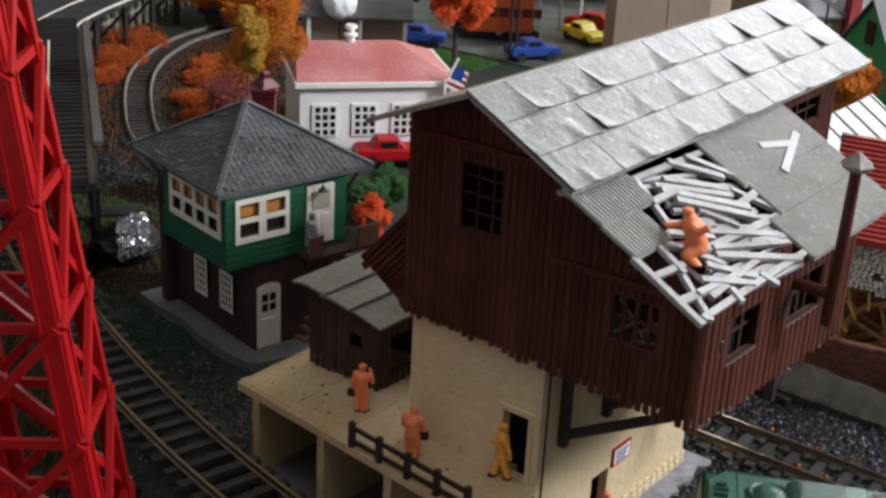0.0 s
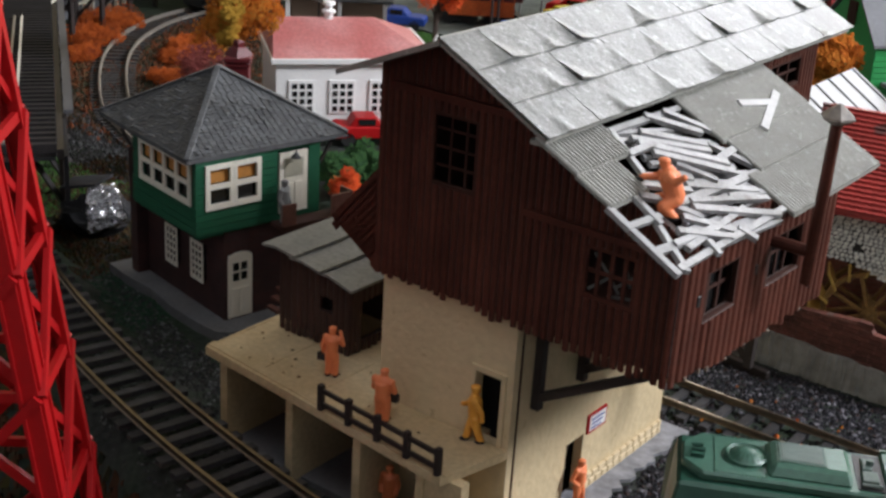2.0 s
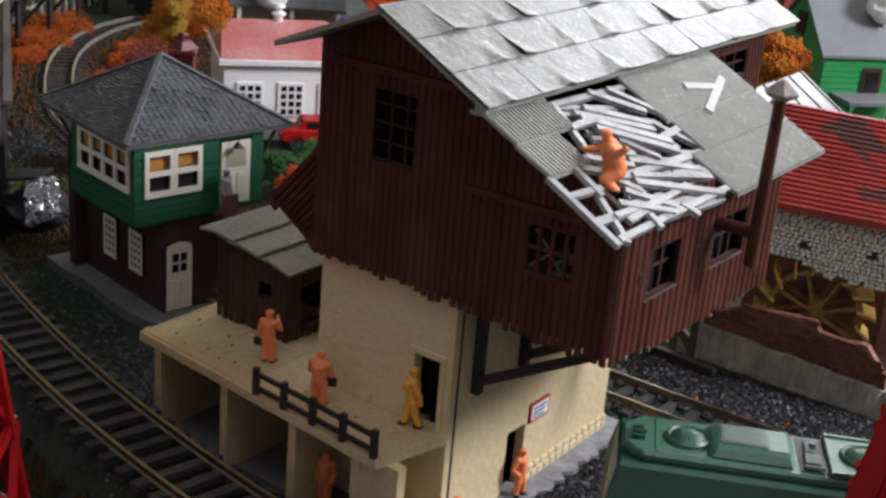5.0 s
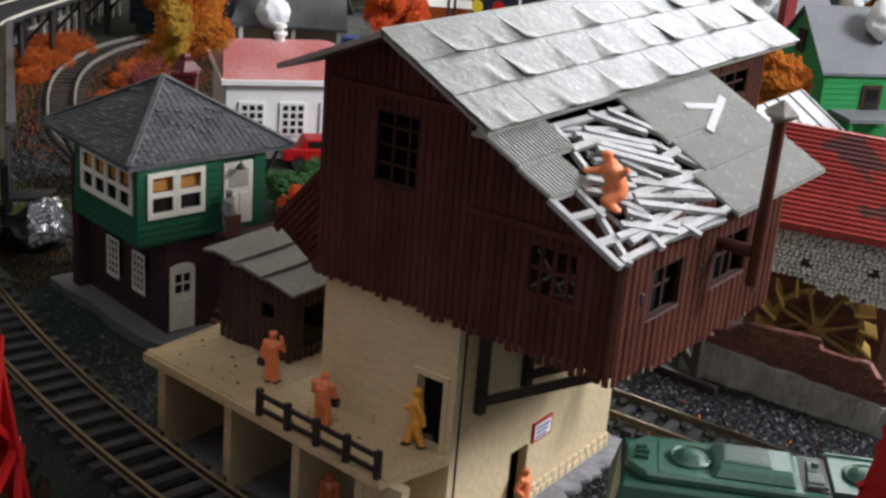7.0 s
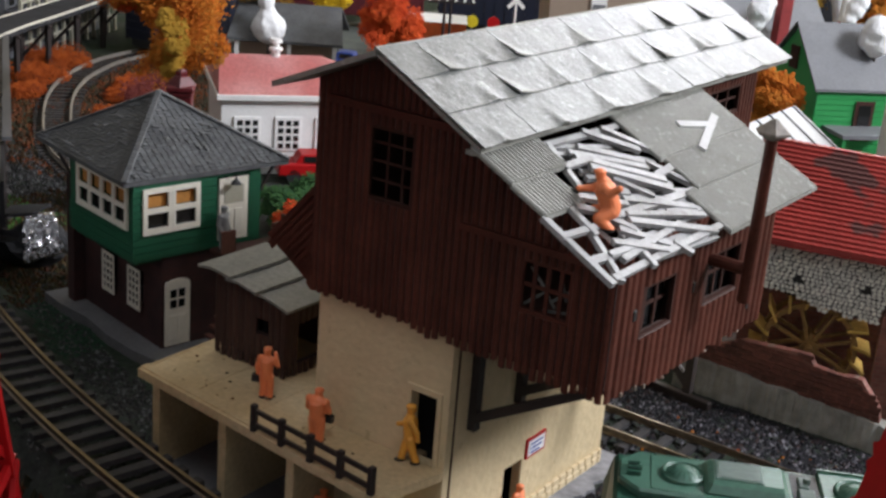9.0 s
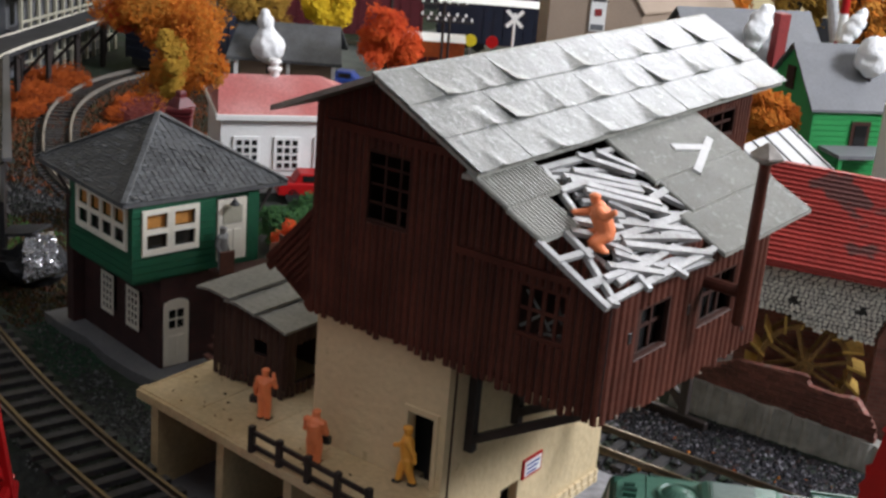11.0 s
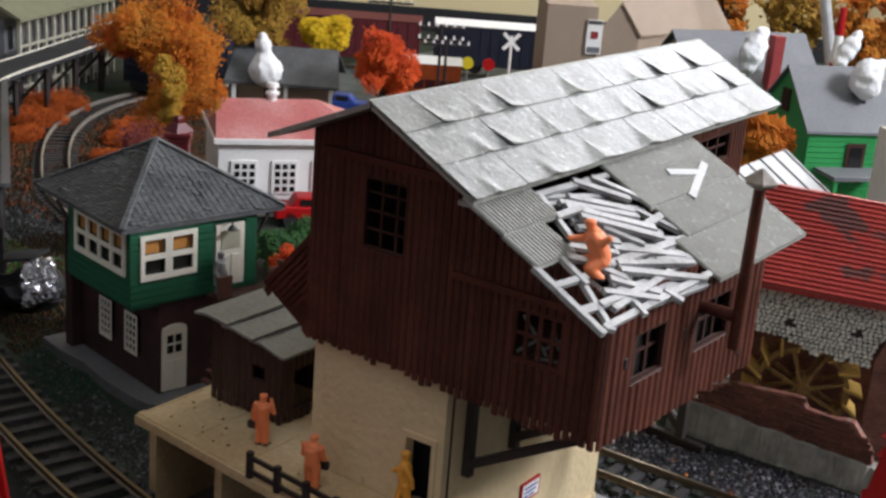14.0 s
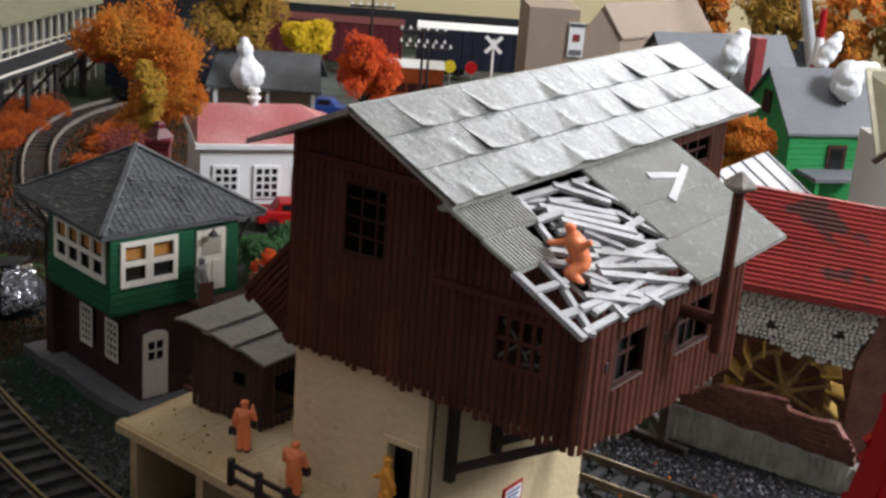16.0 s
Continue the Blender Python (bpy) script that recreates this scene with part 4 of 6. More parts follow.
def track(name, points, gauge, label, tie_step=5.6, tie_len=27, metal=RAIL, head=0.55):
    th = thing(name, 0, 0, 0, label=label, category="track")
    c = spline(points, 1.4)
    pts = c[:: max(1, round(tie_step / 1.4))]
    for a, b in zip(pts, pts[1:]):
        d = (b - a).normalized()
        s = d.cross(Vector((0, 0, 1))).normalized()
        bm = bmesh.new()
        m = (a + b) / 2 - Vector((0, 0, 3.4))
        bar(bm, m - s * tie_len / 2, m + s * tie_len / 2, 3.2, 1.8)
        part("tie", bm, TIE, th)
    rp = c[::3] + [c[-1]]
    for sg in (-1, 1):
        bm = bmesh.new()
        prev = None
        for i, p in enumerate(rp):
            q = rp[min(i + 1, len(rp) - 1)] - rp[max(i - 1, 0)]
            s = q.normalized().cross(Vector((0, 0, 1))).normalized()
            m = p + s * sg * gauge / 2
            prof = [(-head, 0), (head, 0), (head, -0.7), (0.25, -0.9), (0.25, -2.0), (0.8, -2.4), (-0.8, -2.4), (-0.25, -2.0), (-0.25, -0.9), (-head, -0.7)]
            ring = [bm.verts.new(m + s * a + Vector((0, 0, b))) for a, b in prof]
            if prev:
                for k in range(len(ring)):
                    bm.faces.new((prev[k], prev[(k + 1) % len(ring)], ring[(k + 1) % len(ring)], ring[k]))
            prev = ring
        part("rail", bm, metal, th, "brassy metal running rail" if sg > 0 else "")
    return th


near_pts = [(x, rail_track_near(x) - 8.6, 21.7) for x in (-330, -280, -240, -190, -150, -110, -70, -30, 10, 60, 110)]
track("near_track", near_pts, 17.0, "curved black-tied track with brassy rails on a raised bed")
far_pts = [(140, 118.5, 4), (40, 118.5, 4), (-40, 119, 4), (-110, 122, 4), (-190, 136, 4), (-270, 155, 4), (-330, 172, 4), (-383, 196, 4), (-433, 232, 4), (-477, 270, 4), (-508, 305, 4), (-528, 337, 4), (-541, 365, 4), (-549, 400, 4), (-552, 445, 4), (-552, 490, 4)]
track("far_track", far_pts[:7], 15.8, "black-tied track passing behind the mine building", metal=RAILOLD, head=0.42)
track("bend_track", far_pts[6:], 15.8, "curved track past the trestle, rails lightened for sheen", metal=RAILBEND, head=0.3)

# ---- green diesel engine ----
loco = thing("diesel_locomotive", 60.9, 6.9, 0.6, 27.5, "dark green diesel engine with round roof fans", "locomotive")
bm = bmesh.new()
solid(bm, [(0, -14, 10), (0, 14, 10), (0, 15, 38), (2.5, 12, 47.5), (2.5, -12, 47.5), (0, -15, 38)], (190, 0, 0))
part("body", bevelled(bm, 0.8), LOCO, loco)
bm = bmesh.new()
solid(bm, [(3.2, -4.5, 47.4), (8, -10, 47.4), (190, -10, 47.4), (190, 10, 47.4), (8, 10, 47.4), (3.2, 4.5, 47.4)], (0, 0, 2.5))
part("roof", bevelled(bm, 0.6), LOCOPALE, loco, "paler green roof panel")
part("frame", boxes((-5, 190, -13, 13, 6, 10)), BLACK, loco)
for i in range(5):
    part("grille_bar", boxes((14, 70, -15.6, -14.6, 28 + i * 2, 29 + i * 2)), LOCO, loco)
for x0 in range(12, 60, 15):
    part("side_door", boxes((x0, x0 + 12, -15.3, -14.2, 14, 26), bevel=0.3), LOCO, loco)
bm = boxes((11.2, 11.7, -8.8, 8.8, 49.8, 50.15))
for i in range(13):
    for y in (-9.0, 9.0):
        ball(bm, (12.2 + i * 0.95, y, 50.0), 0.28)
tagged(part("rivet_rows", bm, LOCOPALE, loco), kind="stuff")
bm = bmesh.new()
lo = [bm.verts.new(v) for v in ((23.4, -8.6, 49.7), (44.6, -8.6, 49.7), (44.6, 8.6, 49.7), (23.4, 8.6, 49.7))]
hi = [bm.verts.new(v) for v in ((25.2, -6.0, 52.7), (43.6, -6.0, 52.7), (43.6, 6.0, 52.7), (25.2, 6.0, 52.7))]
bm.faces.new(lo[::-1])
bm.faces.new(hi)
for i in range(4):
    bm.faces.new((lo[i], lo[(i + 1) % 4], hi[(i + 1) % 4], hi[i]))
hatch = part("roof_hatch", bevelled(bm, 0.9), LOCOPALE, loco)
part("hatch_frame", boxes((26.4, 38.0, -4.9, 4.9, 52.6, 53.0), bevel=0.15), LOCO, hatch)
part("hatch_grille", boxes((27.2, 37.2, -4.1, 4.1, 52.9, 53.15)), LOCOGREY, hatch, "grey-green mesh grille")
for x, z in ((19, 49.8), (60.5, 51.0), (78, 51.0)):
    bm = bmesh.new()
    lathe(bm, [(5.4, 0), (5.4, 0.9), (4.9, 1.3), (4.5, 0.8), (4.2, 0.8), (3.6, 1.4), (2.4, 2.0), (1.2, 2.3), (0.3, 2.4)], 28, (x, 0, z))
    fan = part("roof_fan", bm, LOCOPALE, loco, smooth=True)
    for k in range(16):
        a = k * math.tau / 16
        bm = bmesh.new()
        bar(bm, (x + 2.0 * math.cos(a), 2.0 * math.sin(a), z + 2.1), (x + 4.1 * math.cos(a), 4.1 * math.sin(a), z + 0.95), 0.3, 0.3)
        part("fan_rib", bm, LOCO, fan)
# flat black plate paints the shade of a recess that isn't cut
part("recess", boxes((45.4, 52.0, -8.4, 8.4, 49.7, 50.15)), BLACK, loco, "black plate for the shade in a roof recess")
bm = boxes((46.5, 50.5, -6.0, -1.0, 50.1, 51.4), (47, 49.5, 0, 5.5, 50.1, 51.1), bevel=0.25)
rod(bm, (46.2, -7.2, 50.8), (51.2, -7.2, 50.8), 0.5, n=6)
rod(bm, (49, 2.5, 51.0), (49, 2.5, 52.4), 0.9, n=8)
part("pipework", bm, LOCOGREY, loco)
housing = part("radiator_housing", boxes((52.2, 190, -9.8, 9.8, 49.7, 51.2), bevel=0.4), LOCOPALE, loco)
for y in (-9.5, 9.5):
    part("edge_strip", boxes((52.2, 150, y - 0.4, y + 0.4, 51.1, 51.7)), LOCOPALE, housing)
bm = bmesh.new()
box(bm, 5.2, 8.6, -3.6, -2.6, 49.8, 51.0)
rod(bm, (5.4, -1.2, 50.9), (8.8, -1.2, 50.9), 0.45, 0.8, 8)
rod(bm, (5.4, 1.0, 50.9), (8.2, 1.0, 50.9), 0.45, 0.8, 8)
box(bm, 6.2, 7.2, -3.6, 1.6, 49.8, 50.6)
part("horn", bm, LOCO, loco, "small twin air horn")

# ---- old mill: red tile roof, stone loft, water wheel, brick race wall ----
mill = thing("water_mill", 32.3, 175.3, 0, 21.5, "old mill with red tile roof, stone wall and water wheel", "building")
bm = bmesh.new()
solid(bm, [(-8, -3, 64), (100, -3, 59), (100, 30, 88), (-8, 30, 93.5)], (0, 0, -1.5))
mroof = part("roof", bm, TILE, mill, "red tiled roof with dark stains")
rnd = random.Random(21)
for r in range(21):
    t0, t1 = r / 21, (r + 1) / 21
    bm = bmesh.new()
    vs = []
    n = 72
    for j, t in enumerate((t0, t1)):
        row = []
        for k in range(n + 1):
            x = -8 + 108 * k / n
            zz = (64 + (59 - 64) * k / n) * (1 - t) + (93.5 + (88 - 93.5) * k / n) * t
            row.append(bm.verts.new((x, -3 + 33 * t, zz + (1.15 if j == 0 else 0.1) + (0.2 if k % 2 else 0))))
        vs.append(row)
    low = [bm.verts.new((v.co.x, v.co.y, v.co.z - 0.9)) for v in vs[0]]
    for k in range(n):
        bm.faces.new((vs[0][k], vs[0][k + 1], vs[1][k + 1], vs[1][k]))
        bm.faces.new((low[k], low[k + 1], vs[0][k + 1], vs[0][k]))
    part("tile_course", bm, TILE, mroof)
bm = bmesh.new()
solid(bm, [(-1, 1, 46), (10, 1, 43), (18, 1, 41.4), (31, 1, 38.8), (41, 1, 37.5), (48.4, 1, 58.5), (48.4, 1, 62), (-1, 1, 63.5)], (0, 3, 0))
loft = part("loft_wall", bm, MORTAR, mill, "loft wall of pale rough stones with two small holes")
rnd = random.Random(22)
protos = []
for k in range(10):
    bm = bmesh.new()
    for s in (-1, 1):
        for x, z in ((-1, -1), (1, -1), (1, 1), (-1, 1)):
            q = (0.78 if s < 0 else 1.0) * rnd.uniform(0.82, 1.12)
            bm.verts.new((x * q, s * (0.5 if s > 0 else rnd.uniform(0.4, 0.75)), z * q))
    bm.verts.ensure_lookup_table()
    v = list(bm.verts)
    for f in ((0, 1, 2, 3), (7, 6, 5, 4), (0, 4, 5, 1), (1, 5, 6, 2), (2, 6, 7, 3), (3, 7, 4, 0)):
        bm.faces.new([v[i] for i in f])
    me = bpy.data.meshes.new("stone")
    bmesh.ops.scale(bm, vec=(MM, MM, MM), verts=bm.verts)
    bmesh.ops.recalc_face_normals(bm, faces=bm.faces)
    bm.to_mesh(me)
    bm.free()
    me.materials.append(STONE)
    protos.append(me)


def stone_low(x):
    return 45 - 0.27 * x + 0.0015 * x * x


def lay_stone(x, z, sx, sz, turn):
    o = new("stone", protos[rnd.randrange(10)])
    o.parent = loft
    o.location = (x * MM, (0.9 + rnd.uniform(-0.25, 0.2)) * MM, z * MM)
    o.scale = (sx, 1, sz)
    o.rotation_euler = (0, turn, 0)


z, course = 61.8, 0
while z > 35.5:
    high = 1.2 if course < 4 else 1.5
    x = -0.8 + rnd.uniform(0, 1)
    while x < 48:
        wide = rnd.uniform(2.4, 3.4) if course < 4 else rnd.uniform(1.4, 2.3)
        zz = z - 0.07 * x + rnd.uniform(-0.15, 0.15)
        hole = min(math.hypot((x + wide / 2 - 11.6) / 2.3, (zz - 49.2) / 1.5), math.hypot((x + wide / 2 - 35.6) / 2.3, (zz - 48.8) / 1.4))
        if zz > stone_low(x) + rnd.uniform(-1.2, 0.6) and x + wide / 2 < 41 + (zz - 37) * 0.36 and hole > 1:
            lay_stone(x + wide / 2, zz, wide * 0.46, high * 0.44, rnd.uniform(-0.1, 0.1) if course < 4 else rnd.uniform(-0.75, 0.75))
        x += wide
    z -= high
    course += 1
part("back_wall", boxes((-6, 92, 24, 28, 0, 62)), BRICKWALL, mill, "dark brown brick wall")
bm = bmesh.new()
solid(bm, [(43, 0.4, -2), (92, 0.4, -2), (92, 0.4, 58), (50.2, 0.4, 60), (43, 0.4, 40)], (0, 3.4, 0))
part("end_wall", bm, BRICKWALL, mill, "dark brown brick wall beside the wheel")
race = thing("race_wall", 0, 0, 0, label="broken brown brick race wall on a rough grey footing", category="wall")
RACE = [(4, 15), (18, 19), (24, 21.6), (29.5, 24.4), (39, 25.2), (47, 26), (54.7, 26.4), (56, 24.4), (57.3, 22.9), (66.3, 22.4), (72, 23.6), (74.4, 23.4), (77, 20.4), (81.4, 15.4), (83.2, 9)]
bm = bmesh.new()
solid(bm, [(4, 171.4, 6)] + [(x, 171.4, z - 0.3) for x, z in RACE] + [(83, 171.4, 6)], (0, 3.1, 0))
brickwork = part("brickwork", bm, BRICKWALL, race)
rnd = random.Random(61)
for row in range(11):
    z0 = 6.4 + row * 1.85
    x = 4.5 - rnd.uniform(0, 3)
    while x < 83:
        ln = rnd.uniform(4.6, 6.2)
        a, b = max(4.3, x), min(83, x + ln - 0.35)
        high = np.interp((a + b) / 2, [q[0] for q in RACE], [q[1] for q in RACE])
        if b - a > 1 and z0 + 1.2 < high:
            t = min(z0 + 1.55, high)
            y0 = 171 - rnd.uniform(-0.15, 0.3)
            bm = bmesh.new()
            solid(bm, [(a, y0, z0 + rnd.uniform(-0.1, 0.1)), (b, y0, z0 + rnd.uniform(-0.1, 0.1)), (b, y0, t + rnd.uniform(-0.1, 0.1)), (a, y0, t + rnd.uniform(-0.1, 0.1))], (0, 1.0, 0))
            part("brick", bm, BRICK, brickwork)
        x += ln
bm = bmesh.new()
rows = []
for i in range(181):
    x = 6 + 96 * i / 180
    hgt = 12.4 - 0.045 * (x - 30) - 0.25 * max(0, x - 84) + 1.1 * noise.noise((x * 0.11, 0, 3)) - (0 if x > 14 else (14 - x) * 0.5)
    ring = []
    for j in range(10):
        f = j / 9
        q = 1.1 * noise.noise((x * 0.16, f * 2.2, 5)) + 0.9 * noise.noise((x * 0.75, f * 1.2, 8)) + 0.5 * noise.noise((x * 1.6, f * 2.5, 18))
        ring.append(bm.verts.new((x, 167.2 + 3.2 * f - q, -1.5 + (hgt + 1.5) * min(1, f * 1.05)) if j < 9 else (x, 174.5, hgt + 0.2)))
    ring.append(bm.verts.new((x, 175, -2)))
    rows.append(ring)
for p, q in zip(rows, rows[1:]):
    for j in range(len(p) - 1):
        bm.faces.new((p[j], q[j], q[j + 1], p[j + 1]))
for ring in (rows[0], rows[-1]):
    bm.faces.new(ring)
part("footing", bm, CONCRETE, race, "rough grey plaster footing", smooth=True)
beam = thing("timber_beam", 0, 0, 0, label="black timber beam lying beside the track", category="beam")
bm = bmesh.new()
bar(bm, (-6, 160.3, 1.2), (27, 156.6, 1.2), 3.0, 3.4)
part("timber", bevelled(bm, 0.3), BLACKWOOD, beam)
WC = Vector((19.8, 8, 23.2))


def wheel_rim(y):
    bm = bmesh.new()
    n = 24
    for r0, r1 in ((15.5, 17.2),):
        ring = []
        for k in range(n):
            a = k * math.tau / n
            ring.append([bm.verts.new(WC + Vector((r * math.cos(a), yy, r * math.sin(a)))) for r, yy in ((r0, y), (r1, y), (r1, y + 1.4), (r0, y + 1.4))])
        for k in range(n):
            p, q = ring[k], ring[(k + 1) % n]
            for i in range(4):
                bm.faces.new((p[i], p[(i + 1) % 4], q[(i + 1) % 4], q[i]))
    return bm


wheel = part("water_wheel", wheel_rim(-5), WHEELDARK, mill, "yellowed wooden spoked water wheel")
part("rim", wheel_rim(4), WHEELDARK, wheel)
for k in range(8):
    a = (k + 0.4) * math.tau / 8
    d = Vector((math.cos(a), 0, math.sin(a)))
    for y in (-4.3, 4.7):
        bm = bmesh.new()
        bar(bm, WC + d * 2 + Vector((0, y, 0)), WC + d * 16 + Vector((0, y, 0)), 1.2, 1.3, (0, 1, 0))
        part("spoke", bm, WHEELDARK, wheel)
for k in range(16):
    a = (k + 0.5) * math.tau / 16
    d = Vector((math.cos(a), 0, math.sin(a)))
    e = Vector((-math.sin(a), 0, math.cos(a)))
    bm = bmesh.new()
    solid(bm, [WC + d * 15 + Vector((0, -6, 0)), WC + d * 21.5 - e * 3.4 + Vector((0, -6.5, 0)), WC + d * 21.5 - e * 3.4 + Vector((0, 6.5, 0)), WC + d * 15 + Vector((0, 6, 0))], e * 1.0)
    part("paddle", bm, WHEEL, wheel)
bm = bmesh.new()
rod(bm, WC + Vector((0, -10, 0)), WC + Vector((0, 12, 0)), 1.8, n=10)
rod(bm, WC + Vector((0, -6.2, 0)), WC + Vector((0, 6.2, 0)), 3.4, n=8)
part("axle", bm, WHEELDARK, wheel)

# ---- white station ----
station = thing("white_station", -296.7, 229, 0, 51, "white house with a faded red hip roof and barred windows", "house")
part("wall", boxes((2, 88, 2, 70, 0, 42)), WHITE, station)
bm = bmesh.new()
e = [(0, 0), (90, 0), (90, 74), (0, 74)]
v = [bm.verts.new((x, y, 43.5)) for x, y in e] + [bm.verts.new((4, 37, 58.6)), bm.verts.new((60, 37, 58.6))]
bm.faces.new((v[0], v[1], v[5], v[4]))
bm.faces.new((v[1], v[2], v[5]))
bm.faces.new((v[2], v[3], v[4], v[5]))
bm.faces.new((v[3], v[0], v[4]))
bm.faces.new((v[3], v[2], v[1], v[0]))
part("roof", bm, ROOFRED, station, "faded pink-red hip roof")
for r in ((-1, 91, -1, 0.6, 41, 44), (-1, 91, 73.4, 75, 41, 44), (-1, 0.6, 0.6, 73.4, 41, 44), (89.4, 91, 0.6, 73.4, 41, 44)):
    part("eave", boxes(r, bevel=0.2), WHITE, station)
bm = bmesh.new()
lathe(bm, [(2.6, 0), (2.6, 4), (4.0, 4.5), (4.0, 6), (2.2, 6.5), (2.2, 8.5), (3.8, 9), (3.2, 11)], 12, (35, 37, 56.5))
part("roof_vent", bm, WHITE, station)
for x in (9, 31, 53):
    w = part("window", boxes((x - 0.4, x + 14.0, 1.0, 2, 13.2, 31.8), bevel=0.2), WHITE, station)
    for i in range(3):
        for j in range(4):
            part("pane", boxes((x + 1.6 + 4.1 * i, x + 4.3 + 4.1 * i, 0.75, 1.1, 14.6 + 4.2 * j, 17.4 + 4.2 * j)), GLASSDK, w)
flag = thing("flag", -243, 290, 0, 51, "small striped flag with a blue corner on a white pole", "flag")
bm = bmesh.new()
rod(bm, (0, 0, 0), (0, 0, 46), 0.7, n=6)
rod(bm, (0, 0, 44), (7, 0, 58), 0.8, n=6)
part("pole", bm, WHITE, flag)
for i in range(7):
    bm = bmesh.new()
    solid(bm, [(5 - i * 0.9 + 0.2, 0, 54 - i * 1.7), (13 - i * 0.5, 0, 49.5 - i * 1.7), (13 - i * 0.5, 0, 47.8 - i * 1.7), (5 - i * 0.9 + 0.2, 0, 52.3 - i * 1.7)], (0, 0.3, 0))
    part("stripe", bm, RED if i % 2 else WHITE, flag)
bm = bmesh.new()
solid(bm, [(5, -0.25, 54.4), (11, -0.25, 51), (9, -0.25, 44), (3, -0.25, 47)], (0, 0.2, 0))
part("canton", bm, BLUE, flag)

# ---- houses behind ----


def gabled_house(name, x, y, z, rz, w, d, h, ridge, wall, roofm, label, over=4.0):
    """Ridge along local x."""
    t = thing(name, x, y, z, rz, label, "house")
    bm = bmesh.new()
    solid(bm, [(0, 0, 0), (0, d, 0), (0, d, h), (0, d / 2, h + ridge), (0, 0, h)], (w, 0, 0))
    part("wall", bm, wall, t)
    k = ridge / (d / 2)
    for y0 in (-over, d + over):
        bm = bmesh.new()
        solid(bm, [(-over, y0, h - over * k + 1), (w + over, y0, h - over * k + 1), (w + over, d / 2, h + ridge + 1), (-over, d / 2, h + ridge + 1)], (0, 0, 1.4))
        part("roof", bm, roofm, t)
    return t


green = gabled_house("green_house", -36.7, 398.1, 0, 49, 75, 57.2, 74.7, 27.6, HOUSEGREEN, GREYROOF, "bright green boarded house with a grey roof", 2.0)
for i in range(24):
    part("siding", boxes((0.2, 74.8, -0.5, 0, 1 + 3 * i, 3.6 + 3 * i)), HOUSEGREEN, green)
w = part("window", boxes((23, 34, -1.4, -0.6, 48, 69)), TRIM, green, "tall dark window")
part("pane", boxes((25, 32, -1.7, -1.4, 50, 67)), GLASSDK, w)
part("window", boxes((-1.2, 0, 24, 32, 80, 92)), TRIM, green)
part("porch_roof", boxes((6, 44, -22, -0.6, 54, 56)), GREYROOF, green)
for x in (8, 42):
    part("porch_post", boxes((x - 1, x + 1, -21, -19, 0, 54)), HOUSEGREEN, green)

wshed = thing("white_shed", 0, 0, 0, 0, "white ribbed tin roof shed beside the mill", "shed")
bm = bmesh.new()
solid(bm, [(-6, 200, 88.6), (-6, 284, 88.6), (22, 284, 70.5), (22, 200, 70.5)], (0, 0, -1.6))
part("roof", bm, TINWHITE, wshed)
for i in range(7):
    y = 203 + i * 13
    bm = bmesh.new()
    bar(bm, (-6, y, 88.8), (22, y, 70.8), 0.7, 0.9, (0.5, 0, 0.8))
    part("seam", bm, PEWTER, wshed)
part("wall", boxes((-5, 18, 204, 280, 0, 71)), WHITE, wshed)

gh = thing("grey_house", -461, 406, 0, 36, "low house with a dark grey roof and white posts", "house")
part("wall", boxes((4, 70, 12, 46, 0, 26)), TAN, gh)
bm = bmesh.new()
solid(bm, [(-4, 0, 27), (78, 0, 27), (74, 36, 48), (0, 36, 48)], (0, 0, 2))
part("roof", bm, SLATE, gh)
bm = bmesh.new()
solid(bm, [(-4, 72, 27), (78, 72, 27), (74, 36, 48), (0, 36, 48)], (0, 0, 2))
part("roof", bm, SLATE, gh)
for x in (3, 40, 72):
    part("post", boxes((x - 1.3, x + 1.3, 2, 4.6, 0, 27)), WHITE, gh)

tan = thing("tan_building", -285, 540, 0, 38, "large plain tan cardboard building with a hip roof", "building")
bm = bmesh.new()
solid(bm, [(0, 0, 0), (36, 0, 0), (36, 60, 0), (0, 60, 0)], (0, 0, 99))
part("tower_block", bm, TAN, tan)
bm = bmesh.new()
solid(bm, [(38, 8, 0), (68, 8, 0), (68, 8, 80), (53, 8, 101.5), (38, 8, 80)], (82, 69, 0))
part("hall", bm, TAN, tan)
bm = bmesh.new()
solid(bm, [(69, 6.5, 79), (53, 6.5, 102.5), (136, 77, 102.5), (152, 77, 79)], (0, 0, 1.6))
part("roof", bm, TAN, tan)
board = part("notice", boxes((29, 40, -1.6, -0.4, 66, 90)), WHITE, tan, "white notice board with a red mark")
part("mark", boxes((32, 37, -1.9, -1.6, 77, 82), bevel=0.5), CHIMNEYRED, board)
part("mark", boxes((30, 39, -1.9, -1.6, 67, 71)), GREYROOF, board)
part("mark", boxes((29.5, 39.5, -1.9, -1.6, 87, 89.5)), SIDEBOARD, board)

cot = gabled_house("grey_cottage", -141, 478, 0, 52, 86, 56, 74, 26, TAN, GREYROOF, "grey-roofed cottage with a red chimney")
bm = bmesh.new()
solid(bm, [(46, -8, 0), (53, -8, 0), (53, 0, 0), (46, 0, 0)], (2, 0, 105))
part("chimney", bm, CHIMNEYRED, cot, "tall plain red chimney")

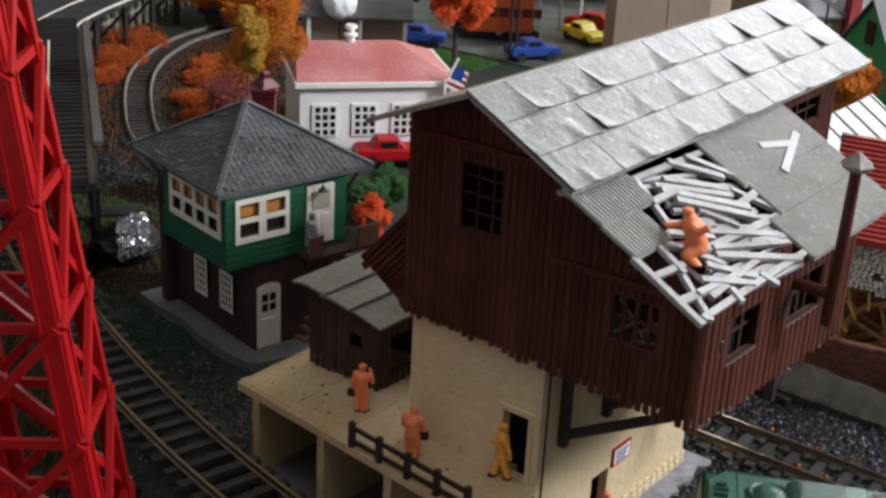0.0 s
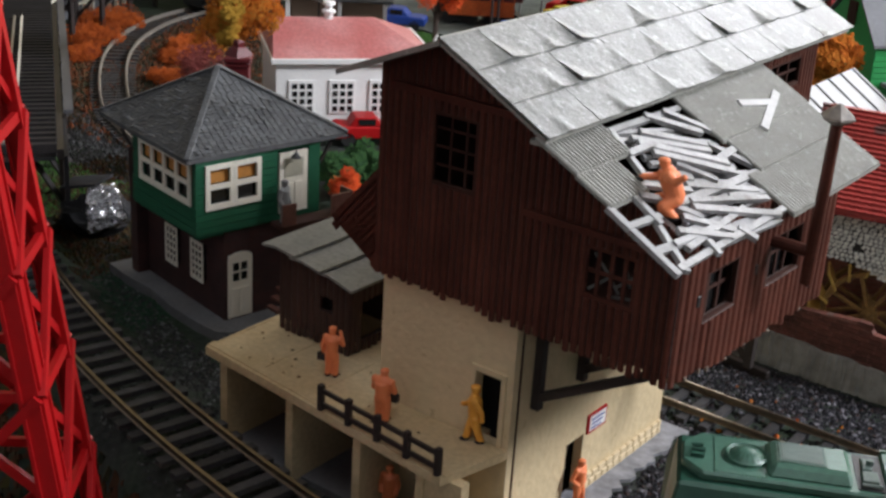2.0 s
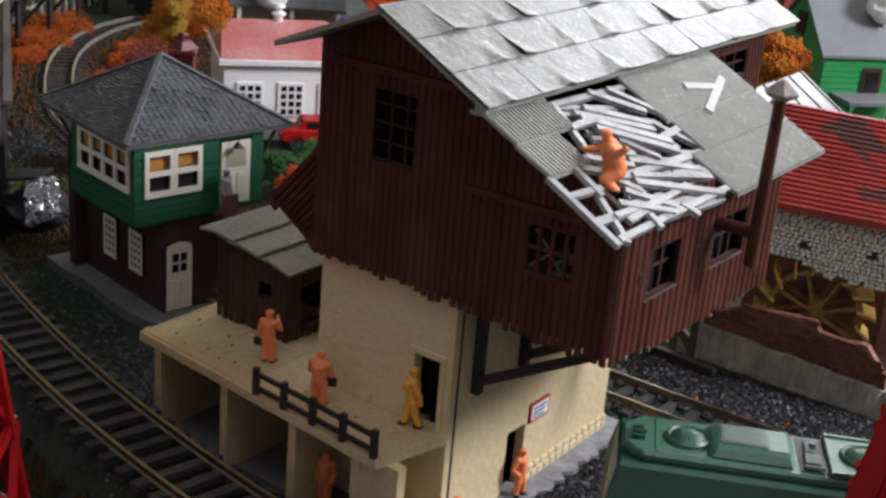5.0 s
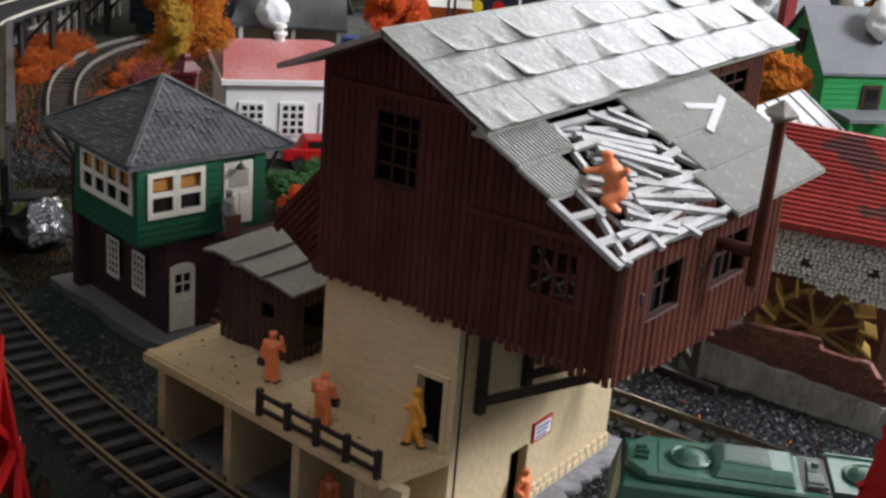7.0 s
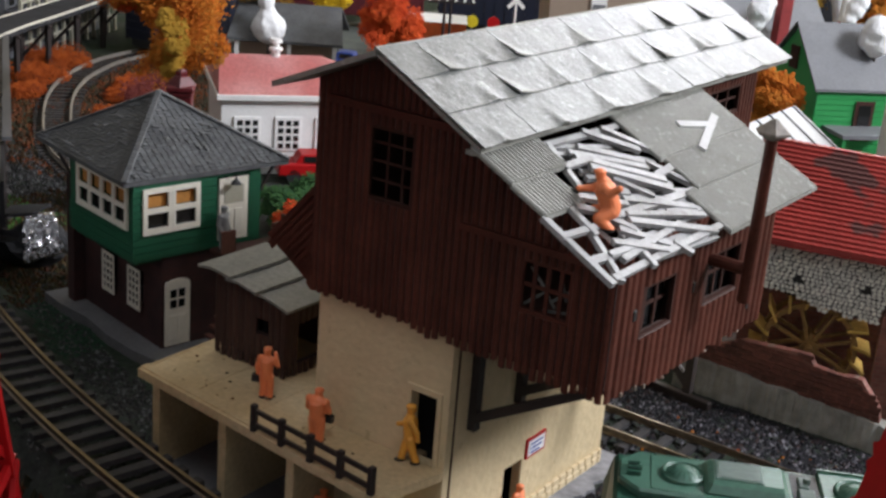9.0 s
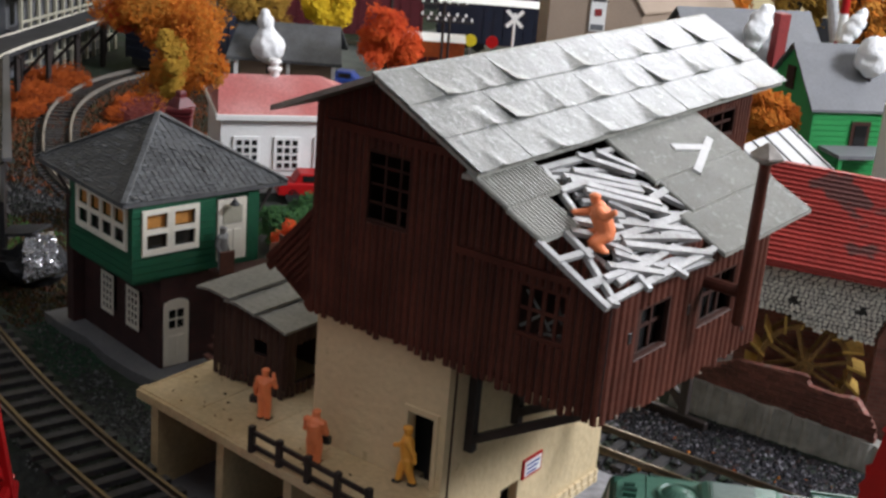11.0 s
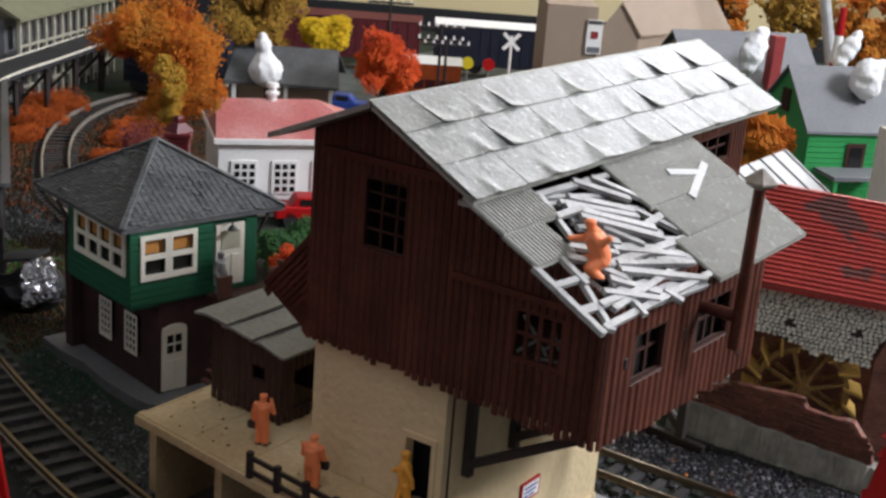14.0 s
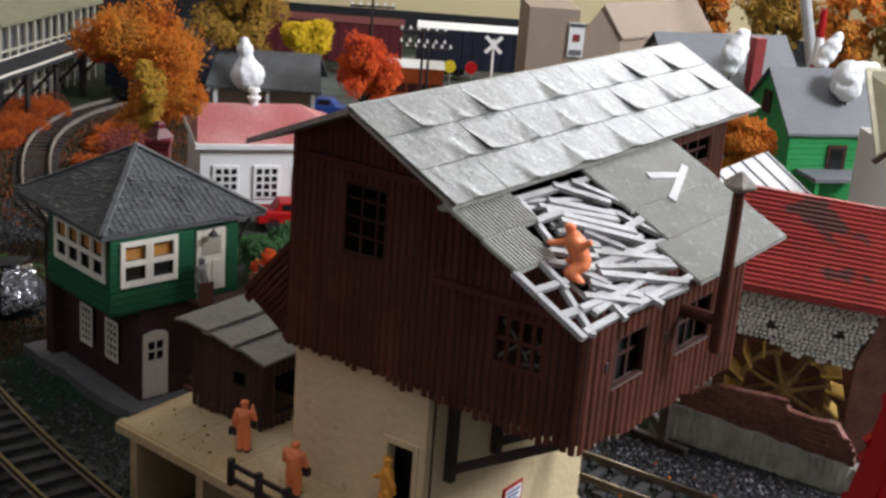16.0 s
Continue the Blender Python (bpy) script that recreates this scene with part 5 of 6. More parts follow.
porch = thing("long_porch_building", -578, 318, 0, 114, "long building with a grey-green roof and white porch columns", "building")
part("wall", boxes((0, 150, 12, 70, 0, 60)), GREYROOF, porch)
bm = bmesh.new()
solid(bm, [(-6, -4, 60), (156, -4, 60), (150, 46, 82), (0, 46, 82)], (0, 0, 2.5))
part("roof", bm, PORCHROOF, porch)
part("balcony", boxes((-2, 152, 0, 12, 34, 36)), SIDEBOARD, porch)
for i in range(11):
    part("window", boxes((5 + i * 12.4, 11 + i * 12.4, 11.3, 12, 38, 54)), GLASSDK, porch)
for i in range(13):
    part("column", boxes((i * 12.4, i * 12.4 + 2.2, 0, 2.2, 0, 60)), PALEGREY, porch)
for z in (41, 12):
    part("rail", boxes((0, 150, 0.2, 1.2, z, z + 1.6)), PALEGREY, porch)

# ---- trees ----


def tree(name, x, y, z, height, radius, leafm, label, n=2600, seed=1, trunk=0.35, size=1.0, lobes=26, clumps=(), bare=None):
    """Trunk, limbs that end in lobes, and lobes made of many small leaves with gaps between; clumps are further lobes (x, y, z, radius, material); bare is the side with no low lobes."""
    rnd = random.Random(seed)
    t = thing(name, x, y, z, 0, label, "tree" if "tree" in name else "bush")
    cz, hz = height * (1 + trunk) / 2, height * (1 - trunk) / 2
    groups = [[] for _ in range(1 + len(clumps))]
    bm = bmesh.new()
    rod(bm, (0, 0, -2), (0, 0, height * (trunk + 0.3)), radius * 0.09, radius * 0.05, 7)
    for i in range(lobes):
        d = Vector((rnd.gauss(0, 1), rnd.gauss(0, 1), rnd.gauss(0, 1))).normalized()
        if bare and d.z < 0.1 and d.x * bare[0] + d.y * bare[1] > 0.15:
            d.z = 0.3 + 0.5 * rnd.random()
        q = rnd.uniform(0.35, 0.82)
        r = radius * rnd.uniform(0.2, 0.36)
        c = Vector((d.x * radius * q, d.y * radius * q, cz + d.z * hz * min(0.86, q + 0.05)))
        groups[0].append((c, r))
        if i % 3 == 0:
            rod(bm, (0, 0, max(1.0, c.z - hz * 0.7)), c, radius * 0.04, radius * 0.012, 5)
    for k, (a, b, c, r, m) in enumerate(clumps):
        for i in range(6):
            d = Vector((rnd.gauss(0, 1), rnd.gauss(0, 1), rnd.gauss(0, 1))).normalized() * r * 0.6
            groups[k + 1].append((Vector((a, b, c)) + Vector((d.x, d.y, d.z * 1.3)), r * 0.5))
    part("trunk", bm, BARK, t)
    for k, lobed in enumerate(groups):
        vs, fs = [], []
        share = n if k == 0 else n // 11
        for i in range(share):
            c, r = rnd.choice(lobed)
            d = Vector((rnd.gauss(0, 1), rnd.gauss(0, 1), rnd.gauss(0, 1))).normalized()
            ragged = 1 + 0.35 * noise.noise((c + d * r) * (2.2 / r))
            p = c + d * r * ragged * rnd.uniform(0.6, 1.06)
            s = rnd.uniform(0.4, 1.1) * size
            j = len(vs)
            for q in ((1, 1, 1), (1, -1, -1), (-1, 1, -1), (-1, -1, 1)):
                vs.append((p.x + q[0] * s * rnd.uniform(0.3, 1.4), p.y + q[1] * s * rnd.uniform(0.3, 1.4), max(0, p.z + q[2] * s * rnd.uniform(0.3, 1.4))))
            fs += [(j, j + 1, j + 2), (j, j + 3, j + 1), (j, j + 2, j + 3), (j + 1, j + 3, j + 2)]
        raw("crown" if k == 0 else "leaf_clump", vs, fs, leafm if k == 0 else clumps[k - 1][4], t)
    return t


tree("autumn_tree", -289, 185, 0, 124, 34, LEAFORANGE, "tall orange and yellow autumn tree beside the track", 30000, 2, 0.4, 0.62, 44,
     ((24, -18, 93, 7, LEAFOCHRE), (25, -19, 83, 7, LEAFOCHRE), (23, -17, 73, 6, LEAFOCHRE), (-19, -9, 104, 11, LEAFRED)), (-0.8, -0.58))
tree("autumn_tree", -478, 452, 0, 116, 34, LEAFBROWN, "brown and yellow autumn tree behind the station", 16000, 12, 0.25, 0.9, 36)
tree("autumn_tree", -266, 160, 0, 78, 24, LEAFMAROON, "low maroon shrub tree by the station", 13000, 3, 0.05, 0.55)
tree("autumn_tree", -362, 455, 0, 76, 25, LEAFRED, "round red-orange tree on a thin trunk", 14000, 4, 0.36, 0.75, 40)
tree("autumn_tree", -444, 490, 0, 74, 22, LEAFYELLOW, "bright yellow tree in two lobes behind the grey house", 9000, 5, 0.55, 0.85, 18)
tree("autumn_tree", -27, 311, 0, 104, 16, LEAFORANGE, "orange tree beside the green house", 9000, 6, 0.6, 0.6, 24)
tree("autumn_tree", -270, 590, 0, 62, 22, LEAFRED, "low red tree beside the tan building", 6000, 14, 0.1)
for i, (x, y) in enumerate(((-300, 880), (-240, 900), (-180, 910), (-120, 925), (-60, 930), (0, 940))):
    tree("autumn_tree", x, y, 0, 130, 38, LEAFBROWN if i % 2 else LEAFORANGE, "brown autumn tree at the back of the layout", 3500, 20 + i, 0.2, 1.7)
tree("bush", -211, 186, 0, 26, 14, LEAFGREEN, "dark green bush behind the signal tower", 7000, 7, 0.0, 0.5)
tree("bush", -194, 174, 0, 21, 11, LEAFRED, "orange and red bush beside a green one", 4500, 8, 0.0, 0.5)
tree("bush", -213, 207, 0, 24, 13, LEAFGREEN, "green bush behind an orange one", 5000, 9, 0.0, 0.5)
for i, (x, y, h, r) in enumerate(((-528, 292, 5, 24), (-556, 330, 7, 26), (-500, 258, 4, 17), (-450, 302, 6, 18), (-420, 262, 5, 15), (-392, 245, 4, 12), (-470, 325, 7, 16))):
    tree("bush", x, y, 0, h, r, LEAFRUST, "low rust-orange bush spread beside the bend", 6500, 70 + i, 0.0, 0.6, 30)

# ---- red lattice towers ----


def lattice_tower(corners, tops, label, levels=7, w=6.5, cross=False):
    """Angle-section legs from corners to tops, tied by K or crossed braces on every face."""
    t = thing("red_lattice_tower", 0, 0, 0, label=label, category="tower")
    P = [[Vector(c).lerp(Vector(d), k / levels) for k in range(levels + 1)] for c, d in zip(corners, tops)]
    n = len(corners)
    for i in range(n):
        j = (i + 1) % n
        for a, b in ((i, j), (i, (i - 1) % n)):
            toward = (P[b][0] - P[a][0]).normalized()
            nrm = toward.cross(P[a][-1] - P[a][0])
            bm = bmesh.new()
            d = toward * w * 0.5
            bar(bm, P[a][0] + d, P[a][-1] + d, w, 1.5, nrm)
            leg = part("leg", bm, RED, t)
            bm = bmesh.new()
            bar(bm, P[a][0] + d * 1.9, P[a][-1] + d * 1.9, 0.9, 2.6, nrm)
            part("leg_rib", bm, RED, leg)
        for k in range(levels):
            half = (P[j][k] + P[j][k + 1]) / 2
            ties = ((P[i][k], P[j][k]), (P[i][k], half), (P[i][k + 1], half))
            if cross:
                off = (P[j][0] - P[i][0]).cross(P[i][-1] - P[i][0]).normalized() * 0.9
                ties = ((P[i][k], P[j][k]), (P[i][k] + off, P[j][k + 1] + off), (P[j][k] - off, P[i][k + 1] - off))
            for a, b in ties:
                bm = bmesh.new()
                bar(bm, a, b, 1.6, w * 0.55, (P[i][-1] - P[i][0]).cross(P[j][0] - P[i][0]).cross(b - a))
                part("brace", bm, RED, t)
    return t


lattice_tower([(-56.1, -71.4, -22), (-34.7, -96.5, -22), (-59.7, -117.9, -22), (-81.2, -92.8, -22)], [(-78.6, -88.6, 185), (-61.7, -108.4, 185), (-81.5, -125.3, 185), (-98.4, -105.5, 185)], "tall red plastic lattice tower beside the track", w=4.4, cross=True)
lattice_tower([(112.1, -16.1, -10), (134.6, 7.2, -10), (157.6, -15.8, -10), (134.6, -38.8, -10)], [(138.2, 0.7, 150), (145.6, 8.2, 150), (152.6, 0.7, 150), (145.6, -6.8, 150)], "second red plastic lattice tower by the engine", 6, 10.0)

# ---- figurines: small painted plastic dolls, one mesh each ----


def figurine(x, y, z, rz, mat, label, h=16.5, feet=((-0.07, 0, 0), (0.07, 0, 0)), knees=None, hip=(0, 0, 0.47), chest=(0, 0, 0.76), head=(0, -0.01, 0.92),
             arms=(((-0.17, 0.02, 0.6), (-0.15, -0.06, 0.46)), ((0.17, 0.02, 0.6), (0.15, -0.06, 0.46))), bag=None, tool=None, bulk=1.2):
    """A small doll facing local -y; places are shares of its height h. One fused skin, shoes and bag black."""
    bm = bmesh.new()
    hip, chest, head = (Vector(v) * h for v in (hip, chest, head))
    for i, sx in enumerate((-1, 1)):
        foot = Vector(feet[i]) * h
        top = hip + Vector((sx * 0.055 * h, 0, 0))
        knee = Vector(knees[i]) * h if knees else (foot + top) / 2 + Vector((0, -0.02 * h, 0))
        rod(bm, foot + Vector((0, 0, 0.02 * h)), knee, h * 0.048 * bulk, h * 0.055 * bulk, 8)
        rod(bm, knee, top, h * 0.058 * bulk, h * 0.07 * bulk, 8)
        ball(bm, knee, h * 0.057 * bulk)
        ball(bm, foot + Vector((0, -0.03 * h, 0.028 * h)), h * 0.045, (1, 1.9, 0.8))
        elbow, hand = (Vector(v) * h for v in arms[i])
        joint = chest + Vector((sx * 0.105 * h * bulk, 0, 0.025 * h))
        rod(bm, joint, elbow, h * 0.045 * bulk, h * 0.038 * bulk, 8)
        rod(bm, elbow, hand, h * 0.038 * bulk, h * 0.03 * bulk, 8)
        ball(bm, elbow, h * 0.04 * bulk)
        ball(bm, hand, h * 0.034 * bulk)
        ball(bm, joint, h * 0.052 * bulk)
    ball(bm, hip, h * 0.1 * bulk, (1.0, 0.8, 0.9))
    rod(bm, hip, chest, h * 0.09 * bulk, h * 0.1 * bulk, 12)
    ball(bm, chest, h * 0.105 * bulk, (1.1, 0.75, 0.85))
    rod(bm, chest, head, h * 0.04, h * 0.04, 8)
    ball(bm, head, h * 0.078, (0.92, 1.0, 1.12))
    ball(bm, head + Vector((0, -0.01 * h, 0.045 * h)), h * 0.078, (1.05, 1.15, 0.55))
    bm = fused(bm, h * 0.017, 2)
    spots = [(Vector(f) * h + Vector((0, -0.02 * h, 0.02 * h)), 0.085 * h) for f in feet]
    for f in bm.faces:
        c = f.calc_center_median()
        f.material_index = 1 if any(abs(c.x - p.x) < r and abs(c.y - p.y) < r * 1.3 and c.z - p.z < 0.045 * h for p, r in spots) else 0
    extra = len(bm.faces)
    if bag:
        a, b, c = (v * h for v in bag)
        box(bm, a - 0.075 * h, a + 0.075 * h, b - 0.05 * h, b + 0.05 * h, c - 0.13 * h, c)
        rod(bm, (a, b, c), (a, b, c + 0.05 * h), 0.02 * h, n=6)
    if tool:
        a, b = (Vector(v) * h for v in tool)
        rod(bm, a, b, 0.05 * h, 0.035 * h, n=7)
    bm.faces.ensure_lookup_table()
    for f in bm.faces[extra:]:
        f.material_index = 1
    ob = part("figurine", bm, mat, None, smooth=True)
    ob.data.materials.append(BLACK)
    ob.matrix_basis = pose(x * MM, y * MM, z * MM, 0, 0, rz)
    return tagged(ob, label, "figurine", "figurines on the layout")


figurine(-47.3, 0.5, 32.9, 200, FLESH, "orange plastic figurine with a raised arm and black bag", arms=(((-0.19, -0.05, 0.66), (-0.1, -0.13, 0.86)), ((0.18, 0.02, 0.6), (0.18, -0.03, 0.46))), bag=(0.2, -0.02, 0.44))
figurine(-19.2, -9.5, 32.9, 190, FLESH, "bulky orange plastic figurine with a black bag behind the fence", 16.5, arms=(((-0.19, -0.06, 0.6), (-0.08, -0.16, 0.58)), ((0.2, -0.05, 0.6), (0.1, -0.16, 0.55))), head=(0, -0.03, 0.91), bag=(-0.15, -0.14, 0.5), bulk=1.45)
figurine(6.3, -0.6, 32.9, -50, YELLOWF, "yellow-orange plastic figurine stepping out of a doorway", 17.5, feet=((-0.05, -0.12, 0), (0.06, 0.12, 0)), hip=(0, 0, 0.46), chest=(0, -0.02, 0.75), arms=(((-0.15, -0.1, 0.6), (-0.1, -0.2, 0.62)), ((0.17, 0.08, 0.6), (0.16, 0.1, 0.46))))
figurine(19.6, 37.5, 0.4, 90, FLESH, "orange plastic figurine with hands on its hips at the low door", 15.5, feet=((-0.1, 0, 0), (0.1, -0.04, 0)), arms=(((-0.23, 0.03, 0.62), (-0.12, -0.05, 0.48)), ((0.23, 0.03, 0.62), (0.12, -0.05, 0.48))))
figurine(21, 2.5, 0.0, 60, FLESH, "orange plastic figurine standing beside the beige wall", 16)
figurine(-18, -6, 1.5, 20, FLESH, "orange plastic figurine inside the open coal bay", 16)
figurine(53.6, 5.4, low_roof(54.8) - 1.8, -62, FLESH, "orange plastic figurine crouching on the broken roof with a tool", 17.8, feet=((-0.08, -0.04, 0), (0.12, 0.06, 0)), knees=((-0.1, -0.2, 0.2), (0.14, -0.12, 0.18)), hip=(0.0, 0.04, 0.28), chest=(0, -0.09, 0.58), head=(0, -0.16, 0.735),
         arms=(((-0.16, -0.24, 0.5), (-0.14, -0.42, 0.48)), ((0.24, 0.0, 0.56), (0.3, 0.1, 0.66))), tool=((-0.14, -0.42, 0.46), (-0.16, -0.55, 0.4)), bulk=1.5)
figurine(-132.5, 68, 40, 100, PEWTER, "unpainted grey figurine on the tower balcony", 17)

# ---- foil heap, red post, poles, smoke ----
coal = thing("foil_covered_heap", -252, 76, 0, 36, "dark lump half wrapped in crumpled shiny foil", "heap")
rnd = random.Random(31)
bm = bmesh.new()
bmesh.ops.create_icosphere(bm, subdivisions=3, radius=12)
for v in bm.verts:
    n = noise.noise(v.co * 0.16)
    v.co = Vector((v.co.x * 1.3, v.co.y * 1.0, (v.co.z + 10) * 0.8)) * (1 + 0.3 * n)
part("lump", bm, DARK, coal)
bm = bmesh.new()
bmesh.ops.create_grid(bm, x_segments=30, y_segments=30, size=1)
for v in bm.verts:
    x, y = v.co.x, v.co.y
    e = 1 + 0.16 * noise.noise(Vector((x * 1.6, y * 1.6, 2)))
    v.co = Vector((x * 7.6 * e * (1 - 0.18 * y), y * 9.6 * e, 0))
    v.co.z = 2.2 * noise.noise(v.co * 0.3) + 1.5 * noise.noise(v.co * 0.75 + Vector((5, 0, 0))) + 0.5 * rnd.uniform(-1, 1) - 0.03 * v.co.y ** 2
bmesh.ops.rotate(bm, matrix=Euler((radians(58), radians(-14), radians(8))).to_matrix(), verts=bm.verts)
bmesh.ops.translate(bm, vec=(6, -10, 17), verts=bm.verts)
r = bmesh.ops.extrude_face_region(bm, geom=list(bm.faces))
bmesh.ops.translate(bm, vec=(0, 0.3, -0.3), verts=[g for g in r["geom"] if isinstance(g, bmesh.types.BMVert)])
part("foil", bm, FOIL, coal, "crumpled shiny foil sheet")
bm = bmesh.new()
solid(bm, [(-14, -6, 21), (2, -8, 24), (6, 6, 24), (-12, 9, 21)], (0, 0, 1.2))
part("plate", bm, TRESTLE, coal, "flat dark grey plate")

post = thing("red_pillar", -212, 122, 0, 40, "dark red pillar with a stepped cap", "pillar")
bm = boxes((-4.6, 4.6, -4.6, 4.6, 0, 76), bevel=0.4)
shaft = part("shaft", bm, PILLARRED, post)
part("cap", boxes((-5.6, 5.6, -5.6, 5.6, 77, 79.5), (-5.1, 5.1, -5.1, 5.1, 75, 77), bevel=0.5), PILLARRED, post)
bm = bmesh.new()
lathe(bm, [(6.4, 79.5), (3.2, 83), (2.4, 83.4), (2.4, 85.2), (1.6, 86)], 4)
part("cap_top", bm, PILLARRED, post)
for i in range(4):
    bm = boxes((-3.2, 3.2, -5.1, -4.6, 8 + i * 14.5, 20 + i * 14.5), bevel=0.15)
    part("panel", bm, PILLARRED, shaft)


def pole(x, y, h, arms, label="dark telegraph pole with crossarms and insulators"):
    t = thing("telegraph_pole", x, y, 0, 40, label, "pole", "telegraph poles")
    bm = bmesh.new()
    rod(bm, (0, 0, -1), (0, 0, h), 1.2, 0.9, 7)
    part("shaft", bm, BLACKWOOD, t)
    for i in range(arms):
        z = h - 3 - 9 * i
        arm = part("crossarm", boxes((-17, 17, -0.8, 0.8, z, z + 1.6)), BLACKWOOD, t)
        for k in range(6):
            bm = bmesh.new()
            rod(bm, (-15.5 + 6.2 * k, 0, z + 1.6), (-15.5 + 6.2 * k, 0, z + 4), 0.9, 0.6, 6)
            part("insulator", bm, WHITE, arm)


pole(-348, 502, 78, 2)
pole(-344, 504, 66, 1)
pole(-424, 540, 92, 2)


def smoke(balls, label):
    """Teased cotton: overlapping puffs (x, y, z, radius) under one fluffy skin, hung on a wire."""
    x, y, z = balls[0][:3]
    t = thing("cotton_smoke", x, y, 0, 0, label, "smoke")
    bm = bmesh.new()
    for bx, by, bz, r in balls:
        ball(bm, (bx - x, by - y, bz), r)
    bm = fused(bm, 0.9, 4)
    for v in bm.verts:
        v.co += Vector([noise.noise(v.co * 0.16 + Vector(k)) for k in ((0, 0, 0), (9, 0, 0), (0, 9, 0))]) * 1.2
        v.co += Vector([noise.noise(v.co * 1.1 + Vector(k)) for k in ((3, 0, 0), (0, 3, 0), (0, 0, 3))]) * 0.22
    part("cotton", bm, COTTON, t, smooth=True)
    bm = bmesh.new()
    rod(bm, (0, 0, 0), (0, 0, z), 0.7, n=6)
    part("wire", bm, BLACKWOOD, t)


smoke(((-444, 425, 37, 12.5), (-444.6, 424.6, 47, 6), (-446, 424, 55, 6.5), (-446.6, 423.6, 60, 4)), "white cotton smoke puff in two balls on a wire")
smoke(((-114, 495, 88, 6), (-113.5, 496, 94, 8), (-112.5, 499, 100, 7.5), (-111, 502, 106.5, 5)), "white cotton smoke leaning over the red chimney")
smoke(((-90, 591, 85, 5), (-88.5, 594, 90.5, 6.5), (-86.5, 597, 96, 6), (-84.5, 600.5, 101.5, 4)), "white cotton smoke rising from the far stack")
smoke(((-21.7, 433.2, 97, 7.5), (-26.5, 428.9, 98, 4.5), (-22.7, 433.6, 103.5, 8.5), (-16.8, 439.2, 106, 6.2), (-12.4, 443, 108.5, 3.4)), "wide white cotton smoke drifting over the green house")


def car(x, y, rz, mat, label, length=40.0, name="car"):
    t = thing(name, x, y, 0.4, rz, label, "car", "parked cars")
    l, w = length, 16.0
    bm = bmesh.new()
    solid(bm, [(-l / 2, -w / 2, 4), (l / 2, -w / 2, 4), (l / 2, -w / 2, 9), (l * 0.42, -w / 2, 10.2), (-l * 0.44, -w / 2, 11), (-l / 2, -w / 2, 9)], (0, w, 0))
    part("body", bevelled(bm, 0.8), mat, t)
    bm = bmesh.new()
    solid(bm, [(-l * 0.28, -w * 0.43, 10.6), (l * 0.2, -w * 0.43, 10.4), (l * 0.08, -w * 0.4, 15.4), (-l * 0.2, -w * 0.4, 15.6)], (0, w * 0.84, 0))
    cab = part("cabin", bevelled(bm, 0.5), mat, t)
    part("windscreen", boxes((-l * 0.16, l * 0.07, -w * 0.445, w * 0.445, 11.4, 14.6)), GLASSDK, cab)
    for sx in (-0.3, 0.3):
        for sy in (-1, 1):
            bm = bmesh.new()
            rod(bm, (sx * l, sy * w * 0.5, 3.8), (sx * l, sy * w * 0.36, 3.8), 3.8, n=14)
            part("wheel", bm, BLACK, t)


car(-345, 597, -20, YELLOW, "small yellow toy car parked on the paving")
car(-356, 634, 10, RED, "red toy truck on the paving", 52)
car(-340, 520, 60, BLUE, "blue and white toy car parked behind the ridge")
car(-424, 492, 30, BLUE, "dark blue toy car beside the red tree")
car(-257, 262, 51, RED, "red open toy car in front of the station")

edge = thing("cream_house", 38, 305, 0, 36, "cream roofed house with a dark eave and white wall", "house")
bm = bmesh.new()
solid(bm, [(-10, -18, 94), (2, 46, 121), (60, 46, 121), (60, -18, 136), (12, -18, 112.5)], (0, 0, 1.8))
part("roof", bm, CREAMROOF, edge, "yellowish cream roof slope")
bm = bmesh.new()
bar(bm, (-11, -18.6, 93), (14, -18.6, 113.5), 1.6, 3.0, (0, -1, 0))
bar(bm, (14, -18.6, 113.5), (60, -18.6, 136), 1.6, 3.0, (0, -1, 0))
part("eave_board", bm, TRIM, edge, "dark brown eave board")
part("wall", boxes((2, 58, -12, 40, 0, 96)), WHITE, edge)
mast = thing("silver_mast", -135, 678, 0, 30, "tall silver mast at the back of the layout", "mast")
bm = bmesh.new()
rod(bm, (26, 0, 0), (-16, 0, 170), 4.5, 3.8, 10)
part("shaft", bm, SILVER, mast)
sil = thing("red_silo", -110, 640, 0, 0, "red and white striped stack at the back", "stack")
for i in range(6):
    bm = bmesh.new()
    rod(bm, (0, 0, i * 19), (0, 0, i * 19 + 19), 7 - i * 0.8, 6.2 - i * 0.8, 12)
    part("band", bm, WHITE if i == 4 else RED, sil)
# paving, turf
tagged(part("pavement", boxes((-560, -260, 500, 860, -1, 0.5)), PAVE), "grey-green paved square behind the station", "pavement", kind="structure")

# ---- trestle and bridge on the far side ----
trestle = thing("trestle_ramp", 0, 0, 0, 0, "dark tied trestle ramp with a grey side board", "trestle")
side_a, side_b = Vector((-214, 36, 57)), Vector((-515, 258, 36))
across = Vector((-0.593, -0.805, 0))
for i in range(46):
    p = side_a.lerp(side_b, i / 45) + across * 19.6
    bm = bmesh.new()
    bar(bm, p - across * 14.2, p + across * 14.2, 3.0, 3.4)
    part("tie", bm, TRESTLETIE, trestle)
# added board that paints the shade between the ties black
bm = bmesh.new()
bar(bm, side_a + across * 19.6 - Vector((0, 0, 4.6)), side_b + across * 19.6 - Vector((0, 0, 4.6)), 27, 1.6)
part("tie_gap_shade", bm, DARK, trestle, "added black board that darkens the gaps between ties")
